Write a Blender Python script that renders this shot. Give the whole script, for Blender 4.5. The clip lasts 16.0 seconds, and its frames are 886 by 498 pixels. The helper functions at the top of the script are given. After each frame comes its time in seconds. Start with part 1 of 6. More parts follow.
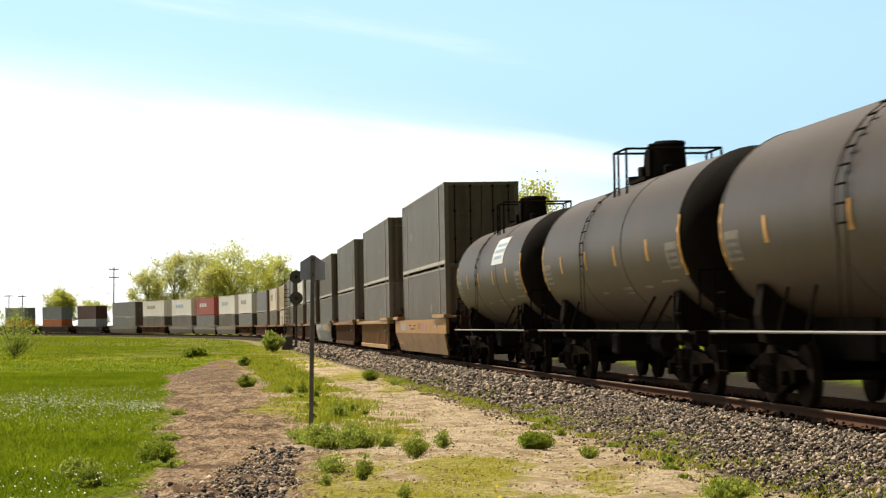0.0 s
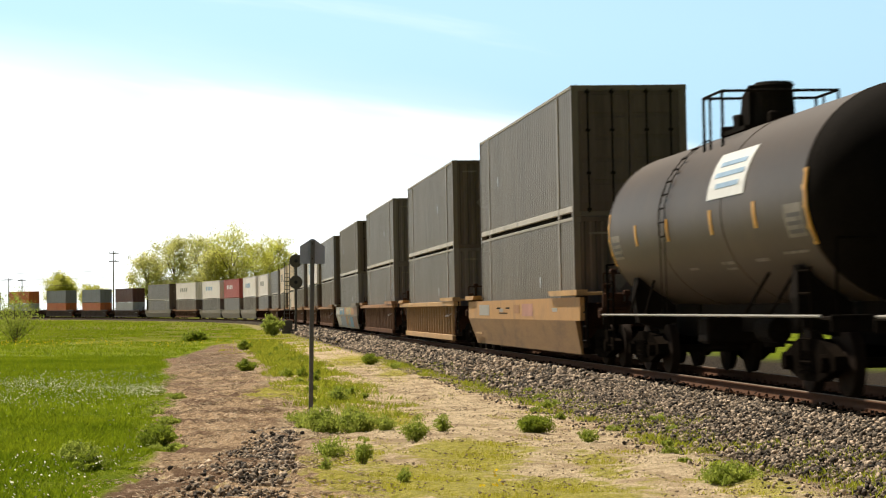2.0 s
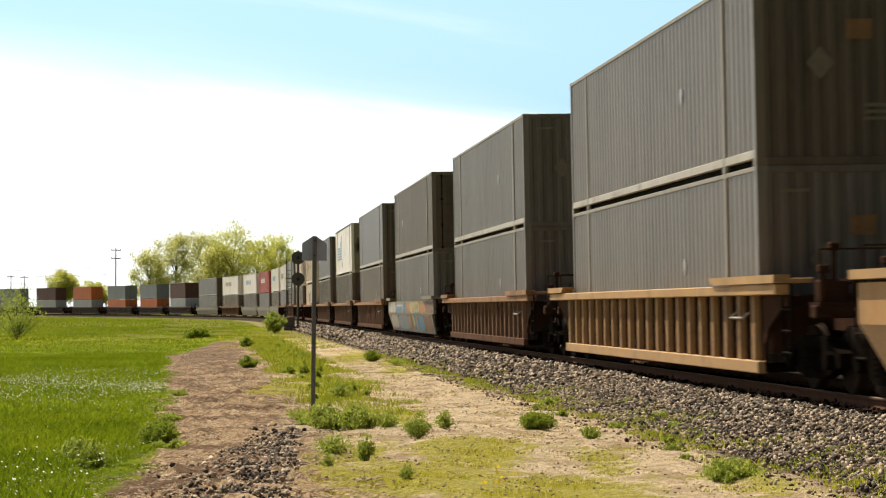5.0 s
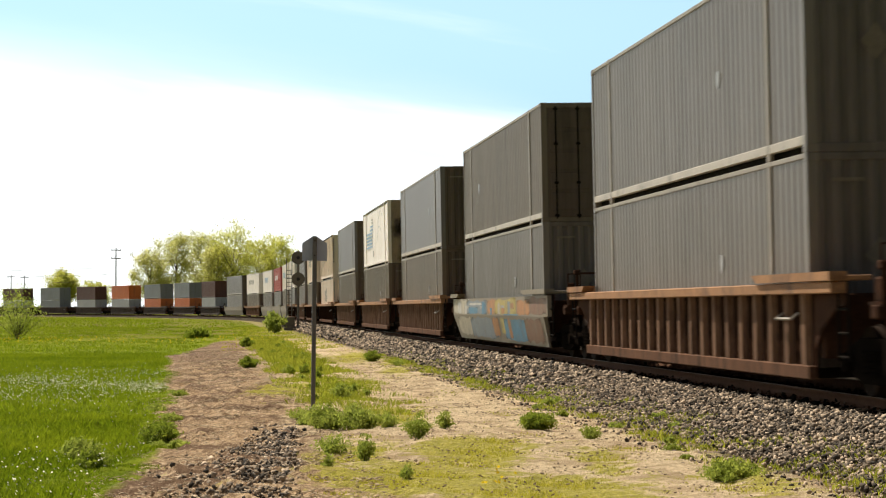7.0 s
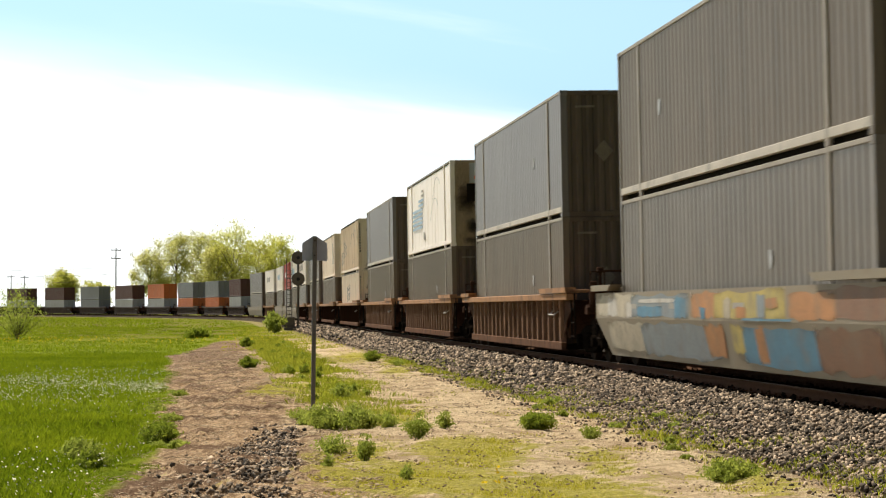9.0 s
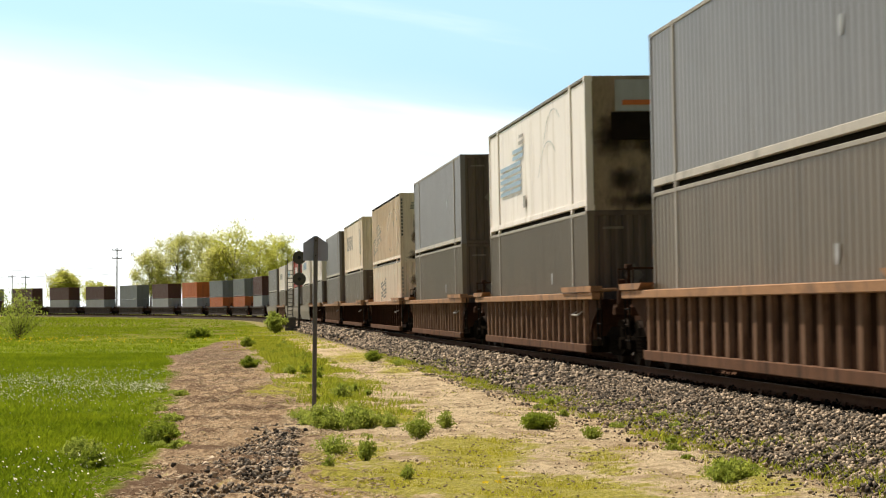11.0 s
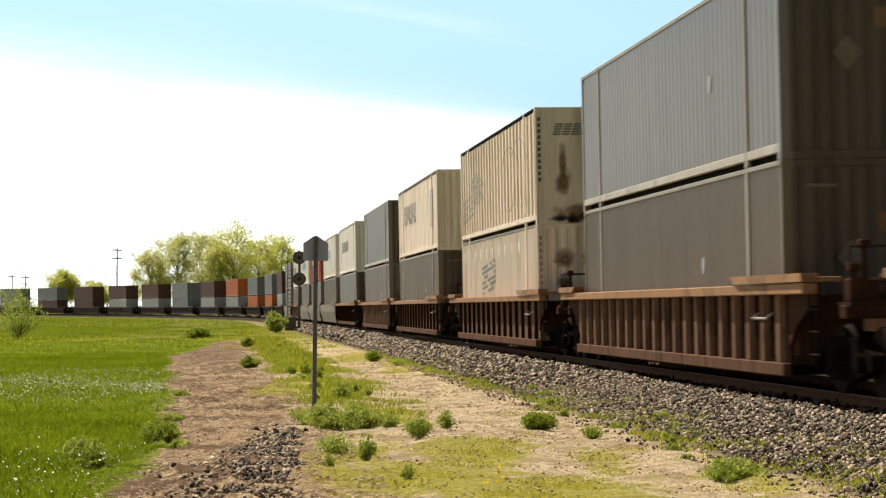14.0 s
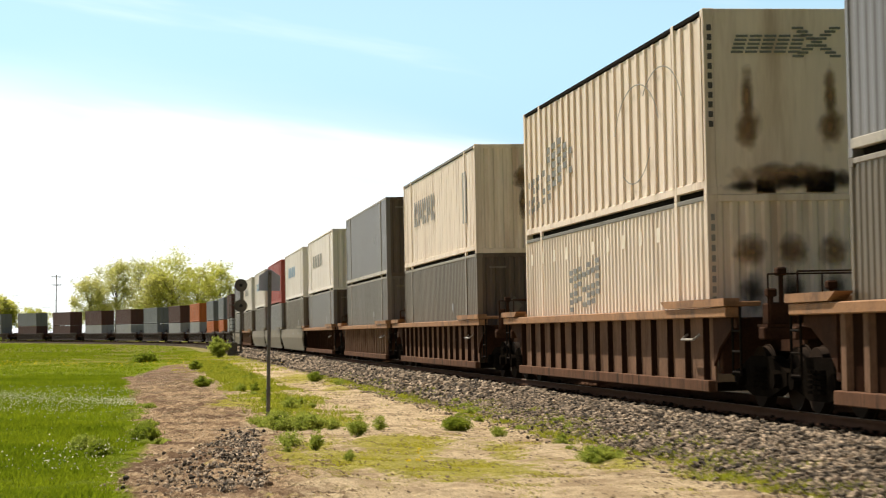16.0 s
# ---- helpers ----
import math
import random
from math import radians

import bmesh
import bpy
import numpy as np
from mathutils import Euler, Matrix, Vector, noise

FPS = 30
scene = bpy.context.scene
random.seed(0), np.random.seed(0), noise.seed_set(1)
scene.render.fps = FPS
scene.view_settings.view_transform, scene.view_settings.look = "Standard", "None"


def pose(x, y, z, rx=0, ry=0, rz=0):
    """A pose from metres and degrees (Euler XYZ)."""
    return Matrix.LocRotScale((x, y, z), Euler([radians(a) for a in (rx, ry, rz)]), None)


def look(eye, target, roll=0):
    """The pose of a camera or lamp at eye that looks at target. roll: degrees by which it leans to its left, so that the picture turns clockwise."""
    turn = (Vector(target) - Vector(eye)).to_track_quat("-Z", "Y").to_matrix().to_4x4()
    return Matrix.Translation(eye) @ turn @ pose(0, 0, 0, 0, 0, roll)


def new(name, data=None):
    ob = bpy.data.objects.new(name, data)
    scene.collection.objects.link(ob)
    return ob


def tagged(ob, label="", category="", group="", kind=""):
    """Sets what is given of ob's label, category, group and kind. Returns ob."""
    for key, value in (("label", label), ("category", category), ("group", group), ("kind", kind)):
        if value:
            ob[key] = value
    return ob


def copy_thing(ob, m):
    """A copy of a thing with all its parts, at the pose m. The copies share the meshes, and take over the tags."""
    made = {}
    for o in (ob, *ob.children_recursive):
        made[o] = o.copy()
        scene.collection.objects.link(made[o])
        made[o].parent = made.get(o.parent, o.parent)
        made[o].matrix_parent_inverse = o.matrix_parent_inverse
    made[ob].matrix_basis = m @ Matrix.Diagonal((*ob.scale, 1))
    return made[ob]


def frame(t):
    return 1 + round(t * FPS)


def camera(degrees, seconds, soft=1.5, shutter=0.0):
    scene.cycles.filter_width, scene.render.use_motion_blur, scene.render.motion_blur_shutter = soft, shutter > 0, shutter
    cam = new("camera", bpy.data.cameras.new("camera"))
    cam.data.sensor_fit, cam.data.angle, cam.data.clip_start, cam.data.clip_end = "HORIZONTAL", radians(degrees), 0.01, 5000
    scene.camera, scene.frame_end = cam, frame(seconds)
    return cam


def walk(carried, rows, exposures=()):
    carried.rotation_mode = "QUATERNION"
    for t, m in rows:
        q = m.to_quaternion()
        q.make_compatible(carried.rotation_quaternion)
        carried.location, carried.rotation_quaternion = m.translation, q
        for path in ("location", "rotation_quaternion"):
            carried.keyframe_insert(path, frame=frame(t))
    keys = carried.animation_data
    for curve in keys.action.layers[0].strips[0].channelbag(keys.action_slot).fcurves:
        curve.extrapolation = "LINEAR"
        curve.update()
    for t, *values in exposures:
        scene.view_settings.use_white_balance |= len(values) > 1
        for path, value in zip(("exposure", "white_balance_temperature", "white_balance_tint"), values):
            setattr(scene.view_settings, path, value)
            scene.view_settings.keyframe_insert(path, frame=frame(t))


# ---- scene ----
# The long lens looks along a curving railway line beside a field; the train comes towards the camera.
EYE = 1.126                      # metres above the rail heads (z = 0)
LEVEL = 1.615                    # tilt in degrees while the camera rests
PER = 57.29578 / 3762.5          # degrees for a unit of the picture's sway

cam = camera(23.54, 16.0, 1.15, 0.5)


def aim(sway_x, sway_y, x=0.0, y=0.0, z=0.0):
    return pose(x, y, EYE + z, 90 + LEVEL + sway_y * PER, 0, sway_x * PER)


walk(cam, [
    (0.0, aim(-3.5, 34)), (0.5, aim(1, 38)), (1.0, aim(-6, 18.5)), (1.5, aim(-6, 9.5)), (2.0, aim(-4, 5.5)),
    (2.5, aim(-3, 3)), (3.0, aim(-2.5, 2)), (3.5, aim(-2, 1.5)), (4.0, aim(-1, 0)), (6.5, aim(0, 0)), (9.0, aim(0, 0)),
    (11.5, aim(2, 0)), (13.0, aim(2, 0)), (13.5, aim(2, 1.5)), (14.0, aim(2, 0)), (14.5, aim(0.5, 0)), (15.0, aim(-1, 2)),
    (15.2, aim(-12, 26, 0.0, -0.3)),
    (15.5, pose(0.046, -2.01, EYE - 0.016, 92.102, 0, -0.709)),
    (15.7, pose(0.048, -3.5, EYE - 0.035, 92.19, 0, -1.07)),
    (16.0, pose(0.05, -6.03, EYE - 0.072, 92.333, 0, -1.655)),
])

# ---- world, sun, exposure ----
SUN_EL, SUN_AZ = 56.0, -38.0     # height; degrees clockwise from +Y (the sun stands ahead and to the left)
scene.view_settings.exposure = 0.0
world = bpy.data.worlds.new("sky")
scene.world = world
world.use_nodes = True
wt = world.node_tree
wt.nodes.clear()


def wnode(kind, **sets):
    n = wt.nodes.new(kind)
    for k, v in sets.items():
        n.inputs[k].default_value = v
    return n


sky = wt.nodes.new("ShaderNodeTexSky")
sky.sky_type = "NISHITA"
sky.sun_disc = False
sky.sun_elevation, sky.sun_rotation = radians(SUN_EL), radians(SUN_AZ)
sky.air_density, sky.dust_density, sky.ozone_density = 1.0, 0.6, 1.5
coord = wt.nodes.new("ShaderNodeTexCoord")
# a bright haze low down, brighter towards the sun, with streaks of thin cirrus in it
sep = wt.nodes.new("ShaderNodeSeparateXYZ")
wt.links.new(coord.outputs["Generated"], sep.inputs["Vector"])
_e, _a = radians(SUN_EL), radians(SUN_AZ)
SUN_DIR = (math.sin(_a) * math.cos(_e), math.cos(_a) * math.cos(_e), math.sin(_e))


def wmath(op, a, b):
    n = wt.nodes.new("ShaderNodeMath")
    n.operation = op
    for k, v in enumerate((a, b)):
        if isinstance(v, (int, float)):
            n.inputs[k].default_value = v
        else:
            wt.links.new(v, n.inputs[k])
    return n.outputs[0]


def wrange(v, a, b, lo, hi):
    n = wt.nodes.new("ShaderNodeMapRange")
    n.interpolation_type = "SMOOTHSTEP"
    for k, x in (("From Min", a), ("From Max", b), ("To Min", lo), ("To Max", hi)):
        n.inputs[k].default_value = x
    wt.links.new(v, n.inputs["Value"])
    return n.outputs["Result"]


def wmix(f, a, b, blend="MIX"):
    n = wt.nodes.new("ShaderNodeMix")
    n.data_type, n.blend_type = "RGBA", blend
    for k, v in (("Factor", f), ("A", a), ("B", b)):
        if isinstance(v, (int, float)):
            n.inputs[k].default_value = v
        elif isinstance(v, tuple):
            n.inputs[k].default_value = (*v, 1)
        else:
            wt.links.new(v, n.inputs[k])
    return n.outputs["Result"]


def streaks(scale, turn, seed):
    mp = wt.nodes.new("ShaderNodeMapping")
    mp.inputs["Scale"].default_value = scale
    mp.inputs["Location"].default_value = (seed, seed, 0)
    tilt = wt.nodes.new("ShaderNodeMapping")
    tilt.inputs["Rotation"].default_value = (0, radians(turn), 0)
    wt.links.new(coord.outputs["Generated"], tilt.inputs["Vector"])
    wt.links.new(tilt.outputs["Vector"], mp.inputs["Vector"])
    n = wnode("ShaderNodeTexNoise", Scale=2.0, Detail=5.0, Roughness=0.5)
    wt.links.new(mp.outputs["Vector"], n.inputs["Vector"])
    return n.outputs["Fac"]


dot = wt.nodes.new("ShaderNodeVectorMath")
dot.operation = "DOT_PRODUCT"
wt.links.new(coord.outputs["Generated"], dot.inputs[0])
dot.inputs[1].default_value = SUN_DIR
glow = wmath("MAXIMUM", wmath("ADD", wmath("MULTIPLY", dot.outputs["Value"], 1.2), 0.62), 0.2)
# the veil's upper edge sinks gently towards the right of the line
veil = wmath("ADD", sep.outputs["Z"], wmath("MULTIPLY", sep.outputs["X"], 0.17))
veil = wmath("ADD", veil, wmath("MULTIPLY", wmath("SUBTRACT", streaks((1.6, 1.6, 9), -9, 4.7), 0.5), 0.05))
haze = wmix(wrange(veil, 0.046, 0.112, 0, 1), (12.0, 12.6, 12.6), (5.5, 8.4, 10.3))
wisp = wmath("MULTIPLY", wrange(streaks((1.6, 1.6, 13), -9, 2.1), 0.50, 0.72, 0, 0.6), wrange(sep.outputs["Z"], 0.2, 0.5, 1, 0.15))
haze = wmix(wisp, haze, (13.0, 13.2, 13.0))
bright = wt.nodes.new("ShaderNodeVectorMath")
bright.operation = "SCALE"
wt.links.new(haze, bright.inputs[0])
wt.links.new(glow, bright.inputs["Scale"])
high = wmix(1.0, sky.outputs["Color"], (0.64, 0.53, 0.42), "MULTIPLY")
low_sky = wrange(sep.outputs["Z"], 0.12, 0.34, 1, 0)
back = wnode("ShaderNodeBackground", Strength=0.085)
wt.links.new(wmix(low_sky, high, bright.outputs["Vector"]), back.inputs["Color"])
wout = wt.nodes.new("ShaderNodeOutputWorld")
wt.links.new(back.outputs["Background"], wout.inputs["Surface"])

sun = new("sun", bpy.data.lights.new("sun", "SUN"))
sun.data.energy, sun.data.angle, sun.data.color = 6.2, radians(0.55), (1.0, 0.90, 0.75)
sun.matrix_world = look((0, 0, 60), (-math.sin(_a) * math.cos(_e), -math.cos(_a) * math.cos(_e), 60 - math.sin(_e)))


# ---- materials ----
def mat(name, col, rough=0.6, metal=0.0, var=0.25, scale=2.5, fine=40.0, bump=0.15, dirt=None, dirt_amount=0.5, dirt_scale=1.2,
        stretch=(1, 1, 1), random_tint=0.0, trans=0.0, bump_dist=0.01, spec=0.5):
    """A worn surface: base colour varied at two scales, stains of another colour, fine relief."""
    m = bpy.data.materials.new(name)
    m.use_nodes = True
    t = m.node_tree
    t.nodes.clear()
    N, Lk = t.nodes.new, t.links.new
    out, b = N("ShaderNodeOutputMaterial"), N("ShaderNodeBsdfPrincipled")
    tc, mpg = N("ShaderNodeTexCoord"), N("ShaderNodeMapping")
    mpg.inputs["Scale"].default_value = stretch
    Lk(tc.outputs["Object"], mpg.inputs["Vector"])

    def noise_tex(s, detail=4.0, rough_=0.6):
        n = N("ShaderNodeTexNoise")
        n.inputs["Scale"].default_value, n.inputs["Detail"].default_value, n.inputs["Roughness"].default_value = s, detail, rough_
        Lk(mpg.outputs["Vector"], n.inputs["Vector"])
        return n

    big, small = noise_tex(scale), noise_tex(fine, 3.0)
    r = N("ShaderNodeValToRGB")
    r.color_ramp.elements[0].position, r.color_ramp.elements[1].position = 0.28, 0.72
    lo = [c * (1 - var) for c in col]
    hi = [min(1, c * (1 + var)) for c in col]
    r.color_ramp.elements[0].color, r.color_ramp.elements[1].color = (*lo, 1), (*hi, 1)
    avg = N("ShaderNodeMath")
    avg.operation = "MULTIPLY_ADD"
    avg.inputs[1].default_value = 0.45
    Lk(small.outputs["Fac"], avg.inputs[0])
    half = N("ShaderNodeMath")
    half.operation = "MULTIPLY"
    half.inputs[1].default_value = 0.55
    Lk(big.outputs["Fac"], half.inputs[0])
    Lk(half.outputs[0], avg.inputs[2])
    Lk(avg.outputs[0], r.inputs["Fac"])
    colour = r.outputs["Color"]
    if random_tint:
        info, hsv, rng = N("ShaderNodeObjectInfo"), N("ShaderNodeHueSaturation"), N("ShaderNodeMapRange")
        rng.inputs["To Min"].default_value, rng.inputs["To Max"].default_value = 1 - random_tint, 1 + random_tint
        Lk(info.outputs["Random"], rng.inputs["Value"])
        Lk(rng.outputs["Result"], hsv.inputs["Value"])
        Lk(colour, hsv.inputs["Color"])
        colour = hsv.outputs["Color"]
    if dirt:
        d, dr, mx = noise_tex(dirt_scale, 6.0, 0.65), N("ShaderNodeMapRange"), N("ShaderNodeMix")
        dr.inputs["From Min"].default_value, dr.inputs["From Max"].default_value = 0.5, 0.68
        dr.inputs["To Max"].default_value = dirt_amount
        mx.data_type = "RGBA"
        mx.inputs["B"].default_value = (*dirt, 1)
        Lk(d.outputs["Fac"], dr.inputs["Value"])
        Lk(dr.outputs["Result"], mx.inputs["Factor"])
        Lk(colour, mx.inputs["A"])
        colour = mx.outputs["Result"]
    Lk(colour, b.inputs["Base Color"])
    b.inputs["Roughness"].default_value, b.inputs["Metallic"].default_value = rough, metal
    b.inputs["Specular IOR Level"].default_value = spec
    if bump:
        bp = N("ShaderNodeBump")
        bp.inputs["Strength"].default_value, bp.inputs["Distance"].default_value = bump, bump_dist
        Lk(small.outputs["Fac"], bp.inputs["Height"])
        Lk(bp.outputs["Normal"], b.inputs["Normal"])
    if trans:
        tl, ms = N("ShaderNodeBsdfTranslucent"), N("ShaderNodeMixShader")
        ms.inputs["Fac"].default_value = trans
        Lk(colour, tl.inputs["Color"])
        Lk(b.outputs["BSDF"], ms.inputs[1])
        Lk(tl.outputs["BSDF"], ms.inputs[2])
        Lk(ms.outputs["Shader"], out.inputs["Surface"])
    else:
        Lk(b.outputs["BSDF"], out.inputs["Surface"])
    return m


RUST = (0.13, 0.06, 0.03)
GRIME = (0.05, 0.042, 0.035)
STREAK = (1.5, 1.5, 0.18)        # stains run downwards
M_GRAY = mat("gray_container_paint", (0.172, 0.147, 0.126), 0.42, var=0.26, scale=0.7, fine=9, bump=0.05, dirt=(0.105, 0.083, 0.064), dirt_amount=0.55, stretch=STREAK)
M_GRAY_L = mat("pale_gray_container_paint", (0.152, 0.120, 0.087), 0.40, var=0.28, scale=0.7, fine=9, bump=0.05, dirt=(0.095, 0.07, 0.046), dirt_amount=0.6, stretch=STREAK)
M_GRAY_D = mat("brown_gray_container_paint", (0.155, 0.124, 0.086), 0.5, var=0.2, scale=0.8, fine=9, bump=0.05, dirt=(0.12, 0.09, 0.06), dirt_amount=0.6, stretch=STREAK)
M_GRAY_B = mat("brownish_gray_container_paint", (0.156, 0.121, 0.085), 0.46, var=0.22, scale=0.8, fine=9, bump=0.05, dirt=(0.092, 0.066, 0.043), dirt_amount=0.6, stretch=STREAK)
M_GRAY_C = mat("bluish_gray_container_paint", (0.158, 0.142, 0.134), 0.38, var=0.18, scale=0.7, fine=9, bump=0.05, dirt=(0.108, 0.09, 0.076), dirt_amount=0.5, stretch=STREAK)
M_RAIL = mat("light_gray_frame_paint", (0.50, 0.45, 0.385), 0.5, var=0.18, scale=2, fine=25, dirt=GRIME, dirt_amount=0.5)
M_POST = mat("gray_post_paint", (0.33, 0.295, 0.255), 0.55, var=0.15, scale=1.5, fine=20, dirt=(0.15, 0.12, 0.09), dirt_amount=0.5, stretch=STREAK)
M_WHITE = mat("dirty_white_container_paint", (0.93, 0.85, 0.80), 0.45, var=0.10, scale=0.6, fine=8, bump=0.05, dirt=(0.45, 0.36, 0.24), dirt_amount=0.45, stretch=STREAK)
M_BEIGE = mat("stained_beige_container_paint", (0.90, 0.77, 0.645), 0.55, var=0.10, scale=0.6, fine=8, bump=0.05, dirt=(0.46, 0.31, 0.19), dirt_amount=0.6, dirt_scale=0.9, stretch=STREAK)
M_RED = mat("faded_red_container_paint", (0.42, 0.06, 0.04), 0.5, var=0.15, scale=0.6, fine=8, dirt=(0.2, 0.06, 0.04), stretch=STREAK)
M_ORANGE = mat("orange_container_paint", (0.62, 0.16, 0.03), 0.5, var=0.15, scale=0.6, fine=8, dirt=(0.3, 0.09, 0.03), stretch=STREAK)
M_BROWN = mat("maroon_container_paint", (0.11, 0.04, 0.032), 0.55, var=0.2, scale=0.6, fine=8, dirt=(0.06, 0.03, 0.02), stretch=STREAK)
M_SLATE = mat("blue_gray_container_paint", (0.23, 0.245, 0.275), 0.5, var=0.14, scale=0.6, fine=8, dirt=(0.14, 0.14, 0.13), stretch=STREAK)
M_PALE = mat("pale_gray_container_paint", (0.42, 0.43, 0.45), 0.5, var=0.14, scale=0.6, fine=8, dirt=(0.25, 0.23, 0.2), stretch=STREAK)
# near-end paints: base colours darkened for the shade on that side, streaks on top
M_END = mat("shaded_brown_end_paint", (0.105, 0.074, 0.053), 0.6, var=0.3, scale=0.9, fine=12, bump=0.05, dirt=(0.055, 0.036, 0.024), dirt_amount=0.7, stretch=STREAK)
M_END_G = mat("shaded_grimy_gray_end_paint", (0.135, 0.112, 0.098), 0.6, var=0.25, scale=0.9, fine=12, bump=0.05, dirt=(0.09, 0.07, 0.052), dirt_amount=0.6, stretch=STREAK)
M_END_W = mat("shaded_soot_streaked_cream_end", (0.30, 0.22, 0.14), 0.6, var=0.35, scale=1.2, fine=12, bump=0.05, dirt=(0.045, 0.03, 0.02), dirt_amount=0.9, dirt_scale=1.1, stretch=(1.2, 1.2, 0.45))
M_FADED = mat("very_faded_print", (0.18, 0.145, 0.11), 0.65, var=0.3, scale=4, fine=30)
M_ROOF = mat("grimy_roof_sheet", (0.20, 0.19, 0.17), 0.6, var=0.25, scale=1.0, dirt=GRIME)
M_WELL = mat("rusty_brown_well_paint", (0.14, 0.070, 0.040), 0.85, var=0.5, scale=1.5, fine=25, dirt=(0.03, 0.019, 0.014), dirt_amount=0.9, dirt_scale=2.2, stretch=(1.5, 1.5, 0.22), spec=0.1)
M_WELL_Y = mat("faded_yellow_well_paint", (0.47, 0.255, 0.085), 0.7, var=0.32, scale=1.2, fine=20, dirt=(0.22, 0.13, 0.07), dirt_amount=0.7, stretch=(1.5, 1.5, 0.6))
M_WELL_T = mat("grayish_tan_well_paint", (0.25, 0.215, 0.16), 0.65, var=0.2, scale=1.2, fine=20, dirt=(0.2, 0.15, 0.1), dirt_amount=0.6, stretch=(1.5, 1.5, 0.6))
# near-black: the shade in the recesses between the ribs is in this colour
M_SHEET = mat("shade_black_side_sheet", (0.028, 0.014, 0.009), 0.9, var=0.5, scale=1.5, fine=25, dirt=(0.022, 0.014, 0.010), dirt_amount=0.9, dirt_scale=2.0, stretch=(1.5, 1.5, 0.22), spec=0)
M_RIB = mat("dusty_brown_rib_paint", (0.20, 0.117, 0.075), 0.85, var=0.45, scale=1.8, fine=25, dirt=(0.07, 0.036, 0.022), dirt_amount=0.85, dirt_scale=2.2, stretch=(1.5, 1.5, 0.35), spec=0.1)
M_RUSTY = mat("rusty_end_steel", (0.056, 0.026, 0.015), 0.85, var=0.5, scale=3, fine=30, bump=0.3, dirt=(0.02, 0.013, 0.01), dirt_amount=0.8, spec=0.05)
M_CHORD = mat("dusty_orange_chord_paint", (0.36, 0.185, 0.084), 0.8, var=0.35, scale=1.5, fine=25, dirt=(0.12, 0.068, 0.042), dirt_amount=0.8, dirt_scale=1.8)
# steel and wheel colours lowered to near-black for the shade under the cars
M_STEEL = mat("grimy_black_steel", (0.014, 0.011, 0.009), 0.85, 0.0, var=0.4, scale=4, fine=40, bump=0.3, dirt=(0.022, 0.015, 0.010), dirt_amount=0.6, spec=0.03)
M_TRUCK = mat("dusty_shaded_cast_steel", (0.010, 0.008, 0.0065), 0.9, 0.0, var=0.4, scale=5, fine=40, bump=0.3, dirt=(0.017, 0.012, 0.008), dirt_amount=0.5, spec=0)
M_WHEEL = mat("rusty_wheel_steel", (0.022, 0.015, 0.011), 0.85, 0.0, var=0.3, scale=6, fine=50, dirt=(0.06, 0.032, 0.018), dirt_amount=0.5, spec=0.05)
# tank ends blackened: the shade on the domed heads is painted in
M_TANK_END = mat("shade_black_tank_end_paint", (0.009, 0.007, 0.0055), 0.8, var=0.4, scale=2, fine=20, bump=0.05, spec=0.04)
M_PANEL = mat("grimy_stencil_panel", (0.24, 0.21, 0.17), 0.6, var=0.4, scale=4, fine=25, dirt=(0.08, 0.06, 0.045), dirt_amount=0.8, dirt_scale=3)
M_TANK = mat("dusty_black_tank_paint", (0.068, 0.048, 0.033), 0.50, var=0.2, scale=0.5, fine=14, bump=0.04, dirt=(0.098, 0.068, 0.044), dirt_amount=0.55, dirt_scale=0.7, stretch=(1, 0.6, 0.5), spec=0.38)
M_YELLOW = mat("reflective_yellow_strip", (0.72, 0.37, 0.05), 0.45, var=0.15, scale=4, fine=30)
M_LABEL = mat("white_label_paint", (0.75, 0.75, 0.73), 0.5, var=0.08, scale=4, fine=30)
M_PRINT = mat("faded_gray_lettering", (0.33, 0.31, 0.28), 0.6, var=0.2, scale=4, fine=30)
M_BLUE = mat("faded_blue_print", (0.30, 0.44, 0.60), 0.55, var=0.2, scale=3, fine=20)
M_TEAL = mat("dark_teal_print", (0.20, 0.20, 0.185), 0.6, var=0.4, scale=3, fine=20)
M_DARKTXT = mat("dark_gray_print", (0.09, 0.08, 0.075), 0.6, var=0.25, scale=3, fine=20)
M_STAIN = mat("brown_rust_stain", (0.30, 0.18, 0.09), 0.8, var=0.4, scale=3, fine=20)


